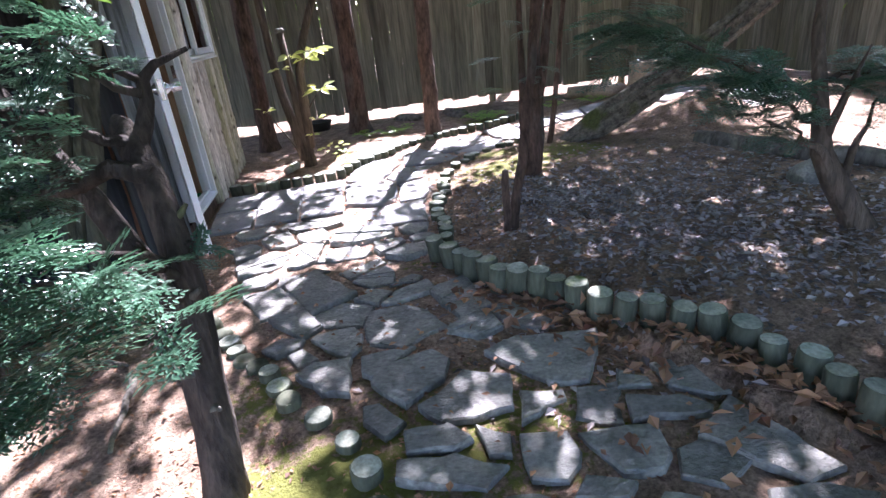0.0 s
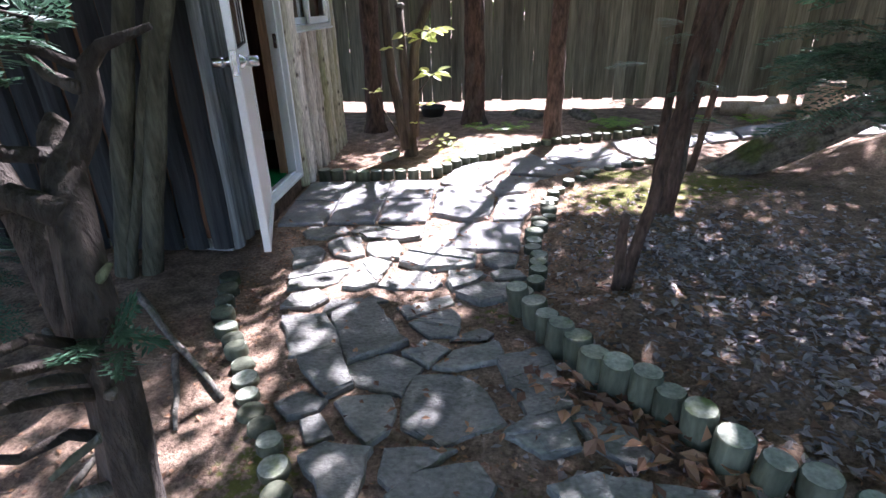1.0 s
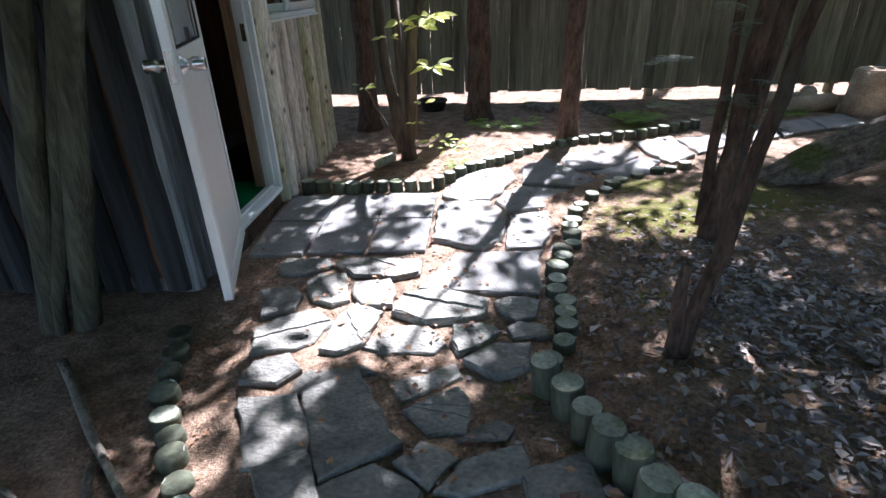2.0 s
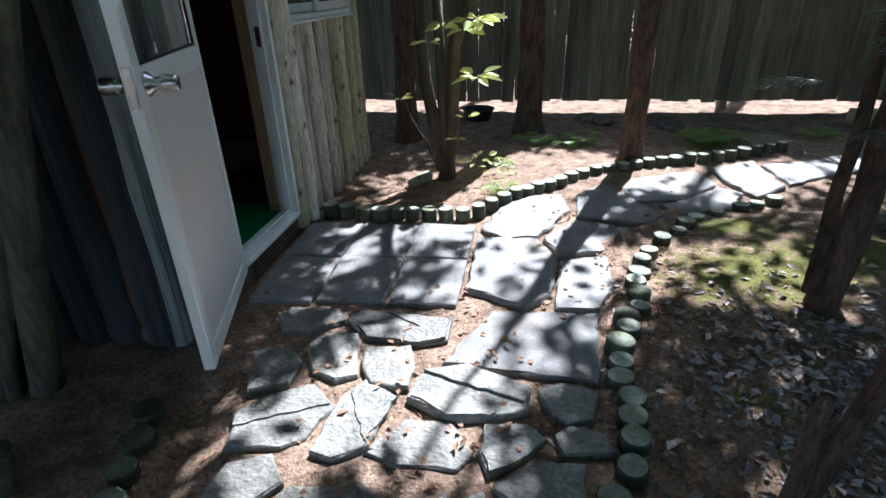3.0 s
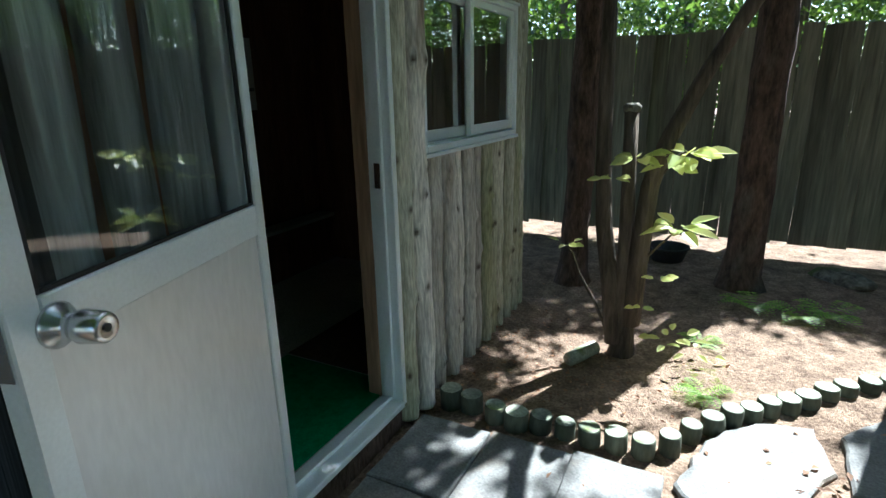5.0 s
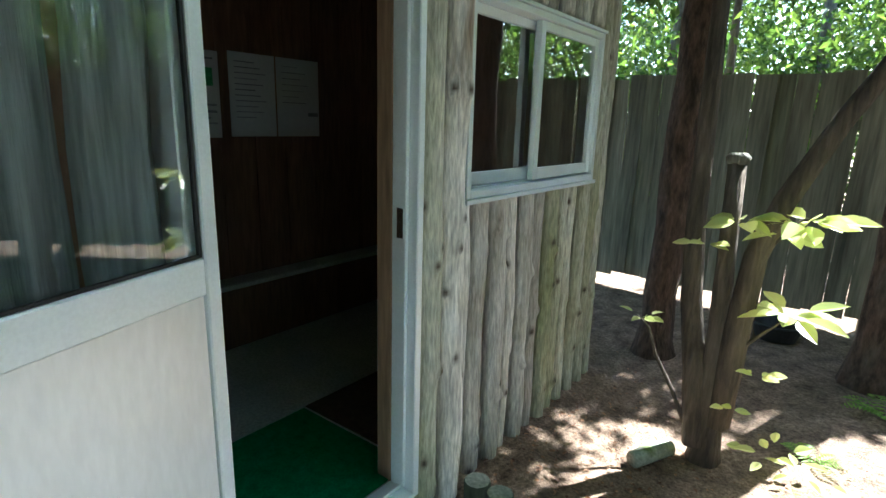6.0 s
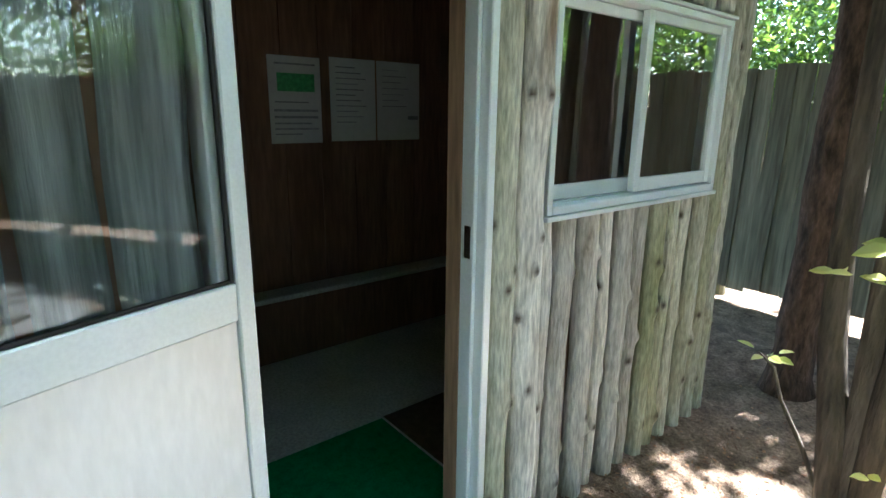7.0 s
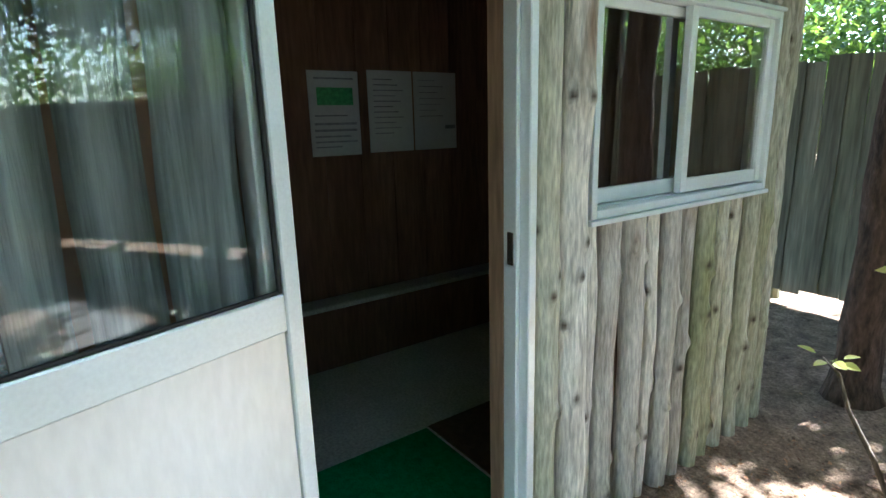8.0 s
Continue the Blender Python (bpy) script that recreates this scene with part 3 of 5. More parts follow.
win("frame_side", 0.120, 0.143, 1.000, 1.610, -0.085, 0.004)
win("frame_side", 1.077, 1.100, 1.000, 1.610, -0.085, 0.004)
win("frame_head", 0.1435, 1.0765, 1.588, 1.610, -0.085, 0.004)
win("frame_sill", 0.1435, 1.0765, 1.000, 1.024, -0.085, 0.004)
win("drip_sill", 0.112, 1.108, 0.984, 0.9985, -0.080, 0.014)
win("drip_cap", 0.112, 1.108, 1.612, 1.624, -0.080, 0.012)
win("track", 0.144, 1.076, 1.0245, 1.030, -0.040, -0.036)
for tag, y0, y1, x0, x1 in (("sash", 0.146, 0.640, -0.066, -0.044), ("sash", 0.560, 1.074, -0.034, -0.010)):
    s = win("sash", y0, y0 + 0.034, 1.031, 1.586, x0, x1)
    win("stile", y1 - 0.034, y1, 1.031, 1.586, x0, x1, parent=s)
    win("rail", y0 + 0.0345, y1 - 0.0345, 1.031, 1.075, x0 + 0.001, x1 - 0.001, parent=s)
    win("rail", y0 + 0.0345, y1 - 0.0345, 1.556, 1.586, x0 + 0.001, x1 - 0.001, parent=s)
    g = win("pane", y0 + 0.035, y1 - 0.035, 1.0755, 1.5555, (x0 + x1) / 2 - 0.002, (x0 + x1) / 2 + 0.002, WINDOWGLASS, s, "clear glass pane", 0)
win("sash_latch", 0.182, 0.192, 1.29, 1.33, -0.044, -0.028, STEEL)

# inside the hut
tagged(part("green_mat", box(-0.655, -0.095, -0.76, -0.012, 0.101, 0.109, 0.003), GREENMAT), "bright green carpet mat on the hut floor", "mat")
tagged(part("brown_mat", box(-0.665, -0.12, 0.0, 0.90, 0.101, 0.107, 0.003), BROWNMAT), "dark brown carpet mat on the hut floor", "mat")
bench = thing("bench", "built-in brown wooden bench along the back wall", "bench")
part("seat_board", box(-1.487, -1.36, -1.06, 1.26, 0.41, 0.435, 0.004), VINYL, bench, "pale worn seat edge")
part("front_panel", box(-1.40, -1.385, -1.06, 1.26, 0.101, 0.4095, 0.002), BROWNWALL, bench)


def sheet(y0, y1, z0, z1, lines, heading):
    x = -1.4865
    ob = thing("notice_sheet", "white printed notice sheet pinned to the brown wall", "notice", group="notices on the back wall")
    part("paper", box(x, x + 0.0015, y0, y1, z0, z1, 0), PAPER, ob)
    w = y1 - y0
    if heading:
        part("printed_block", box(x + 0.0017, x + 0.0021, y0 + w * 0.16, y1 - w * 0.12, z1 - 0.155, z1 - 0.075, 0), GREENINK, ob, "green printed picture")
    r = random.Random(int(y0 * 100))
    for zz, a, b, h in lines:
        part("text_line", box(x + 0.0017, x + 0.0021, y0 + w * a, y0 + w * b, z1 - zz - h, z1 - zz, 0), INK, ob)


sheet(-0.055, 0.20, 1.13, 1.52, [(0.03, 0.12, 0.9, 0.008), (0.20, 0.1, 0.75, 0.006), (0.235, 0.08, 0.93, 0.011), (0.265, 0.08, 0.93, 0.011), (0.295, 0.08, 0.8, 0.008), (0.32, 0.08, 0.93, 0.008), (0.345, 0.08, 0.6, 0.006)], True)
sheet(0.25, 0.505, 1.135, 1.53, [(0.04 + 0.026 * i, 0.12, 0.55 + 0.3 * ((i * 7) % 5) / 5, 0.005) for i in range(11)], False)
sheet(0.515, 0.785, 1.135, 1.53, [(0.04 + 0.03 * i, 0.12, 0.5 + 0.3 * ((i * 3) % 5) / 5, 0.004) for i in range(7)] + [(0.27, 0.72, 0.97, 0.02)], False)


# ---- fence ----
def fence_board(seed, h=1.52):
    r = random.Random(seed)
    w = 0.118
    bm = bmesh.new()
    n = 6
    rows = []
    for i in range(n):
        z = h * i / (n - 1)
        a, b = -w / 2 + r.uniform(-0.006, 0.006), w / 2 + r.uniform(-0.006, 0.006)
        rows.append([bm.verts.new(v) for v in ((a, 0, z), (b, 0, z), (b, 0.018, z), (a, 0.018, z))])
    for p, q in zip(rows, rows[1:]):
        for k in range(4):
            bm.faces.new((p[k], p[(k + 1) % 4], q[(k + 1) % 4], q[k]))
    bm.faces.new(rows[0][::-1])
    bm.faces.new(rows[-1])
    me = bpy.data.meshes.new("board")
    bm.to_mesh(me)
    bm.free()
    me.materials.append(FENCE)
    return me


BOARDS = [fence_board(i) for i in range(8)]


def fence(x0, x1, m, label, seed):
    """A run of upright boards on two rails and posts; local x along the run, the boards towards -y."""
    f = thing("fence", label, "fence", m)
    r = random.Random(seed)
    x, k = x0, 0
    while x < x1:
        piece("board", BOARDS[r.randrange(8)], f, pose(x, (k % 2) * 0.006 + r.uniform(-0.003, 0.003), 0.075 + r.uniform(-0.015, 0.02), r.uniform(-0.5, 0.5), r.uniform(-0.4, 0.4), r.uniform(-1.5, 1.5)))
        x += 0.118 + r.choice((-0.003, -0.002, 0.0, 0.0, 0.001, 0.004))
        k += 1
    for z in (0.35, 1.25):
        part("rail", box(x0 - 0.05, x1 + 0.02, 0.032, 0.075, z, z + 0.07, 0.004), FENCE, f)
    n = max(2, int((x1 - x0) / 1.8))
    for i in range(n + 1):
        px = x0 + (x1 - x0) * i / n
        part("post", tube([(px, 0.125, -0.2), (px, 0.125, 0.7), (px, 0.125, 1.55)], [0.048, 0.047, 0.045], 10, 0.04, i), FENCE, f)


fence(-2.6, 6.75, pose(0, 2.95, 0.0), "weathered brown board fence along the garden's far side", 1)
fence(-7.5, 7.5, pose(6.9, -2.0, -0.10, 0, 0, -90), "weathered brown board fence at the garden's side", 2)


# ---- trees ----
def stem(name, pts, radii, mat, parent, seed, seg=11, rough=0.14, label=""):
    return part(name, tube(pts, radii, seg, rough, seed), mat, parent, label, True)


def taper(base, n, height, knee=1.9):
    """Radii of a straight trunk: flared foot, even shaft, slim above the knee."""
    out = []
    for k in range(n):
        z = height * k / (n - 1)
        out.append(base * (1 + 0.55 * math.exp(-z / 0.10)) * (1.0 if z < knee else max(0.22, 1 - 0.75 * (z - knee))) * (1 - 0.03 * z))
    return out


trees = {}
trees["hut"] = thing("tree", "reddish-brown straight tree trunk by the hut's corner", "tree", group="trees by the fence")
stem("trunk", bent((0.17, 1.80, -0.06), (0.26, 1.80, 5.0), 40, 0.008, 1), taper(0.088, 40, 5.0), BARK, trees["hut"], 1)
trees["middle"] = thing("tree", "dark brown straight tree trunk in front of the fence", "tree", group="trees by the fence")
stem("trunk", bent((1.17, 2.10, -0.06), (1.15, 2.13, 5.2), 40, 0.007, 2), taper(0.105, 40, 5.2), BARK, trees["middle"], 2)
trees["right"] = thing("tree", "slim brown tree trunk behind the log edging", "tree", group="trees by the fence")
stem("trunk", bent((1.87, 1.18, -0.04), (1.90, 1.26, 4.6), 40, 0.007, 3), taper(0.074, 40, 4.6, 1.5), BARK, trees["right"], 3)
trees["twin"] = thing("tree", "twin-stemmed brown tree with small green sprigs in the leaf-littered bed", "tree")
stem("trunk", bent((2.25, -0.68, -0.03), (2.45, -0.62, 3.6), 16, 0.015, 4), [0.062, 0.048] + [0.040 - 0.0012 * i for i in range(14)], BARK, trees["twin"], 4)
stem("limb", bent((2.28, -0.66, 0.02), (2.68, -0.50, 3.2), 14, 0.015, 5), [0.042, 0.036] + [0.030 - 0.0010 * i for i in range(12)], BARK, trees["twin"], 5)
stem("limb", bent((2.20, -0.68, 0.10), (2.22, -0.60, 1.6), 9, 0.012, 6), [0.025, 0.024, 0.023, 0.022, 0.02, 0.018, 0.016, 0.013, 0.01], BARK, trees["twin"], 6)
young = thing("sapling", "thin brown young stem leaning over the moss", "sapling")
stem("trunk", bent((2.66, 0.10, -0.04), (2.98, 0.14, 2.2), 12, 0.012, 9), [0.026, 0.023, 0.022, 0.021, 0.02, 0.019, 0.018, 0.016, 0.014, 0.012, 0.01, 0.008], BARK, young, 9)
slim = thing("sapling", "slim leaning dead sapling with a broken stub", "sapling")
stem("trunk", bent((1.82, -1.58, -0.03), (2.10, -1.52, 1.55), 12, 0.010, 7), [0.032, 0.027, 0.025, 0.024, 0.024, 0.021, 0.019, 0.017, 0.015, 0.013, 0.012, 0.01], BARK, slim, 7)
stem("stub", bent((1.79, -1.58, -0.02), (1.80, -1.58, 0.36), 6, 0.006, 8), [0.026, 0.023, 0.022, 0.022, 0.02, 0.017], BARK, slim, 8)
trees["left"] = thing("tree", "three grey-green stems rising together beside the hut's side wall", "tree")
for i, (a, b, r) in enumerate((((-0.48, -1.40, -0.04), (0.34, -1.44, 2.6), 0.045), ((-0.36, -1.38, -0.04), (0.50, -1.40, 2.6), 0.047), ((-0.43, -1.43, -0.04), (0.46, -1.34, 2.5), 0.024))):
    stem("trunk" if i == 0 else "limb", bent(a, b, 14, 0.012, 10 + i, (-0.04, 0, 0)), [r * 1.1, r * 1.02] + [r * (1 - 0.03 * k) for k in range(12)], GREENBARK, trees["left"], 10 + i)
trees["near"] = thing("tree", "gnarled dark conifer leaning over the path with drooping green sprays", "tree")
trees["branch"] = thing("tree", "low crooked conifer with several limbs and dark green sprays", "tree")
NEAR = trees["near"]
stem("trunk", [(0.56, -2.97, -0.06), (0.57, -2.95, 0.05), (0.575, -2.92, 0.18), (0.582, -2.91, 0.32), (0.60, -2.91, 0.45), (0.612, -2.91, 0.56), (0.618, -2.91, 0.66), (0.612, -2.89, 0.76), (0.595, -2.86, 0.84), (0.56, -2.80, 0.91), (0.53, -2.76, 0.965), (0.518, -2.745, 0.985)],
     [0.062, 0.052, 0.049, 0.047, 0.045, 0.041, 0.038, 0.036, 0.036, 0.034, 0.024, 0.008], DARKBARK, NEAR, 30, 16, 0.3)
stem("limb", [(0.56, -2.81, 0.90), (0.585, -2.77, 0.96), (0.60, -2.75, 1.01), (0.605, -2.75, 1.06), (0.64, -2.75, 1.09), (0.72, -2.74, 1.115)], [0.026, 0.021, 0.019, 0.017, 0.012, 0.006], DARKBARK, NEAR, 31, 10, 0.3)
stem("limb", [(0.59, -2.90, 0.42), (0.50, -2.82, 0.62), (0.40, -2.74, 0.80), (0.30, -2.68, 0.95), (0.16, -2.60, 1.2)], [0.03, 0.032, 0.03, 0.026, 0.016], DARKBARK, NEAR, 32, 10, 0.25)
stem("limb", [(0.60, -2.88, 0.86), (0.52, -2.87, 0.885), (0.45, -2.87, 0.86), (0.33, -2.88, 0.84), (0.15, -2.88, 0.86)], [0.024, 0.022, 0.018, 0.016, 0.01], DARKBARK, NEAR, 33, 10, 0.3)
for i, (a, b, r) in enumerate((((0.61, -2.92, 0.55), (0.655, -2.96, 0.60), 0.012), ((0.60, -2.92, 0.60), (0.56, -3.00, 0.64), 0.012), ((0.62, -2.90, 0.74), (0.665, -2.90, 0.79), 0.010), ((0.58, -2.93, 0.36), (0.53, -2.99, 0.39), 0.014), ((0.60, -2.92, 0.50), (0.55, -3.02, 0.47), 0.009), ((0.57, -2.93, 0.25), (0.62, -2.98, 0.27), 0.011))):
    stem("stub", bent(a, b, 4, 0.004, 140 + i), [r, r * 0.85, r * 0.8, r * 0.5], GREYBARK, NEAR, 140 + i, 8, 0.3)
NEAR_LIMBS = (((0.61, -2.93, 0.62), (0.66, -3.38, 0.78), 0.012), ((0.60, -2.92, 0.56), (0.52, -3.40, 0.74), 0.013), ((0.60, -2.93, 0.66), (0.58, -3.36, 0.84), 0.010), ((0.59, -2.92, 0.46), (0.40, -3.25, 0.60), 0.012),
              ((0.60, -2.77, 1.03), (0.34, -2.60, 1.13), 0.012), ((0.56, -2.80, 0.93), (0.36, -3.04, 1.03), 0.014), ((0.45, -2.87, 0.87), (0.40, -3.05, 0.92), 0.010), ((0.60, -2.76, 1.06), (0.47, -2.95, 1.12), 0.010), ((0.33, -2.70, 0.92), (0.10, -2.75, 0.98), 0.012), ((0.62, -2.91, 0.66), (0.67, -2.96, 0.68), 0.006))
for i, (a, b, r) in enumerate(NEAR_LIMBS):
    stem("limb", bent(a, b, 7, 0.02, 40 + i, (0, 0, 0.04)), [r * (1 - 0.145 * k) for k in range(7)], DARKBARK, NEAR, 40 + i, 8, 0.25)
BRANCH = trees["branch"]
stem("trunk", [(3.30, -2.30, -0.05), (3.20, -2.28, 0.10), (3.09, -2.25, 0.28), (3.02, -2.22, 0.42), (3.00, -2.20, 0.6), (3.02, -2.1, 0.9), (3.1, -2.0, 1.4)], [0.070, 0.060, 0.050, 0.042, 0.030, 0.024, 0.014], SHRUBBARK, BRANCH, 50, 10, 0.2)
BRANCH_LIMBS = (((3.08, -2.25, 0.30), (2.78, -2.28, 0.58), 0.026), ((3.02, -2.22, 0.45), (3.08, -2.3, 0.85), 0.022), ((3.01, -2.18, 0.62), (2.12, -2.33, 0.99), 0.020), ((3.02, -2.20, 0.50), (2.58, -2.36, 0.72), 0.016), ((3.02, -2.12, 0.68), (3.25, -2.30, 0.72), 0.016), ((3.12, -2.25, 0.22), (3.35, -2.15, 0.62), 0.02))
for i, (a, b, r) in enumerate(BRANCH_LIMBS):
    stem("limb", bent(a, b, 7, 0.02, 60 + i, (0, 0, 0.03)), [r * (1 - 0.145 * k) for k in range(7)], SHRUBBARK, BRANCH, 60 + i, 8, 0.25)


def sprays(name, bases, material, parent, seed, label=""):
    """Flat conifer sprays: from each (place, way, length) a twig with paired side twigs, each set with tiny scale leaves."""
    r = random.Random(seed)
    P, N, W, L, B = [], [], [], [], []
    for place, way, length in bases:
        place, way = Vector(place), Vector(way).normalized()
        side = way.cross(Vector((r.uniform(-0.4, 0.4), r.uniform(-0.4, 0.4), 1))).normalized()
        up = side.cross(way)
        n = max(6, int(length / 0.018))
        for i in range(n):
            u = i / n
            c = place + way * length * u - Vector((0, 0, 0.25 * length * u * u))
            P.append(c), N.append(up), W.append(way), L.append(0.03), B.append(0.008)
            for sg in (-1, 1):
                ln = length * 0.42 * math.sin(math.pi * min(1, 0.25 + 0.75 * u)) * r.uniform(0.7, 1.1)
                d = (way * 0.75 + side * sg + up * r.uniform(-0.15, 0.15)).normalized()
                m = max(2, int(ln / 0.012))
                for j in range(m):
                    q = c + d * ln * j / m - Vector((0, 0, 0.2 * ln * (j / m) ** 2))
                    for s2 in (-1, 1):
                        e = (d + d.cross(up) * s2 * 0.8).normalized()
                        P.append(q), N.append(up), W.append(e), L.append(r.uniform(0.014, 0.026)), B.append(0.0068)
    return leaf_mesh(name, [tuple(v) for v in P], [tuple(v) for v in N], [tuple(v) for v in W], L, B, material, parent, label, 0.05)


def spray_bases(limbs, count, seed, reach=0.16, lo=0.35, size=(0.12, 0.24)):
    r = random.Random(seed)
    out = []
    for a, b, _ in limbs:
        a, b = Vector(a), Vector(b)
        way = (b - a).normalized()
        for _ in range(count):
            u = r.uniform(lo, 1.15)
            p = a.lerp(b, u) + Vector([r.uniform(-reach, reach) * 0.6 for _ in range(3)])
            d = way + Vector((r.uniform(-1, 1), r.uniform(-1, 1), r.uniform(-0.5, 0.3)))
            out.append((p, d, r.uniform(*size)))
    return out


NEAR_SPRAYS = spray_bases(NEAR_LIMBS[:3], 18, 2, 0.12, 0.62, (0.10, 0.17)) + spray_bases(NEAR_LIMBS[3:4], 6, 3, 0.10, 0.8, (0.10, 0.15)) + spray_bases(NEAR_LIMBS[4:5], 12, 4, 0.14, 0.4, (0.10, 0.17)) + spray_bases(NEAR_LIMBS[5:9], 19, 4, 0.16, 0.35, (0.11, 0.18)) + spray_bases(NEAR_LIMBS[9:], 5, 5, 0.03, 0.3, (0.05, 0.08))
sprays("foliage", NEAR_SPRAYS, CONIFER, NEAR, 3, "drooping scale-leaved green sprays")
sprays("foliage", spray_bases(BRANCH_LIMBS[2:5], 46, 5, 0.15, 0.3, (0.14, 0.26)), CONIFER, BRANCH, 5, "dark green scale-leaved sprays")
sprays("foliage", [((2.2 + 0.12 * math.cos(i * 2.4), -0.66 + 0.1 * math.sin(i * 1.7), 0.55 + 0.07 * i), (math.cos(i * 2.4), math.sin(i * 1.7) - 0.4, 0.1), 0.2) for i in range(10)], CONIFER, trees["twin"], 6, "small green sprigs on the stems")


# Bush standing for dark foliage, added to keep skylight off the side wall.
hedge = thing("conifer_bush", "dense dark conifer bush beside the hut, added to deepen the shade", "bush")
r = random.Random(77)
stem("trunk", [(-1.5, -2.0, -0.05), (-1.5, -2.0, 0.8), (-1.45, -1.98, 1.6), (-1.45, -1.95, 2.6)], [0.09, 0.08, 0.06, 0.02], BARK, hedge, 120)
bush = []
for _ in range(480):
    a, z = r.uniform(0, 2 * math.pi), r.uniform(0.1, 2.7)
    rad = (0.85 - 0.08 * z) * r.uniform(0.55, 1.0)
    bush.append(((-1.5 + rad * math.cos(a), -2.0 + 0.75 * rad * math.sin(a), z), (math.cos(a), math.sin(a), r.uniform(-0.5, 0.2)), r.uniform(0.16, 0.30)))
sprays("foliage", bush, CONIFER, hedge, 78, "dark green scale-leaved sprays")
# Second bush, added to cut the ambient light on the left.
hedge2 = thing("conifer_bush", "dense dark conifer bush under the trees beside the needle litter, added to block skylight", "bush")
stem("trunk", [(-1.55, -3.5, -0.05), (-1.55, -3.5, 0.8), (-1.5, -3.48, 1.6), (-1.5, -3.45, 2.4)], [0.08, 0.07, 0.05, 0.02], BARK, hedge2, 121)
bush = []
for _ in range(420):
    a, z = r.uniform(0, 2 * math.pi), r.uniform(0.1, 2.5)
    rad = (0.9 - 0.1 * z) * r.uniform(0.55, 1.0)
    bush.append(((-1.55 + rad * math.cos(a), -3.5 + rad * math.sin(a), z), (math.cos(a), math.sin(a), r.uniform(-0.5, 0.2)), r.uniform(0.16, 0.30)))
sprays("foliage", bush, CONIFER, hedge2, 79, "dark green scale-leaved sprays")


# ---- shrub by the hut ----
shrub = thing("shrub", "several-stemmed shrub with a cut-off stem and glowing yellow-green leaves", "shrub")
stem("trunk", [(0.63, 0.93, -0.10), (0.64, 0.92, 0.05), (0.63, 0.92, 0.2), (0.62, 0.92, 0.45), (0.61, 0.92, 0.8), (0.60, 0.92, 1.12)], [0.070, 0.050, 0.041, 0.036, 0.032, 0.032], SHRUBBARK, shrub, 70)
stem("cut_top", [(0.60, 0.92, 1.115), (0.60, 0.92, 1.14), (0.60, 0.92, 1.155)], [0.034, 0.042, 0.026], GREYBARK, shrub, 71, label="weathered sawn stem end")
stem("limb", [(0.60, 0.91, 0.02), (0.56, 0.91, 0.32), (0.51, 0.92, 0.6), (0.49, 0.92, 0.9), (0.48, 0.93, 1.3), (0.46, 0.95, 2.2)], [0.050, 0.042, 0.036, 0.033, 0.030, 0.022], SHRUBBARK, shrub, 72)
stem("limb", [(0.66, 0.92, 0.12), (0.68, 0.91, 0.5), (0.70, 0.91, 0.8), (0.76, 0.91, 1.0), (0.88, 0.92, 1.27), (1.03, 0.92, 1.55), (1.2, 0.95, 1.9)], [0.048, 0.043, 0.039, 0.036, 0.032, 0.028, 0.02], SHRUBBARK, shrub, 73)
stem("twig", [(0.58, 0.90, 0.03), (0.50, 0.88, 0.22), (0.42, 0.87, 0.36), (0.38, 0.88, 0.46), (0.33, 0.88, 0.50)], [0.009, 0.008, 0.007, 0.006, 0.004], SHRUBBARK, shrub, 74, 6)
stem("twig", [(0.66, 0.93, 0.40), (0.74, 0.90, 0.50), (0.82, 0.88, 0.60)], [0.007, 0.006, 0.004], SHRUBBARK, shrub, 75, 6)
stem("twig", [(0.66, 0.93, 0.70), (0.74, 0.90, 0.84), (0.82, 0.90, 0.95)], [0.007, 0.006, 0.004], SHRUBBARK, shrub, 76, 6)
r = random.Random(9)
P, N, W, L, B = [], [], [], [], []
for c, spread, n, size in (((0.84, 0.88, 0.95), 0.11, 14, 0.13), ((0.66, 0.86, 0.93), 0.07, 8, 0.11), ((0.55, 0.86, 0.83), 0.08, 6, 0.07), ((0.84, 0.86, 0.63), 0.10, 13, 0.12), ((0.36, 0.87, 0.50), 0.08, 6, 0.06), ((0.77, 0.86, 0.38), 0.05, 5, 0.07), ((0.86, 0.86, 0.10), 0.12, 8, 0.07), ((0.72, 0.82, 0.25), 0.05, 3, 0.06), ((0.78, 0.88, 0.90), 0.05, 4, 0.12), ((0.95, 0.95, 0.02), 0.15, 6, 0.06)):
    for i in range(n):
        a = 2 * math.pi * i / n + r.uniform(-0.4, 0.4)
        d = Vector((math.cos(a), math.sin(a) * 0.8, r.uniform(-0.25, 0.35)))
        P.append(tuple(Vector(c) + d * spread * r.uniform(0.1, 0.8))), N.append((r.uniform(-0.4, 0.4), -0.5 + r.uniform(-0.4, 0.4), 1)), W.append(tuple(d)), L.append(size * r.uniform(0.7, 1.15)), B.append(size * r.uniform(0.40, 0.54))
leaf_mesh("foliage", P, N, W, L, B, BROADLEAF, shrub, "bright yellow-green leaves", rounded=True)


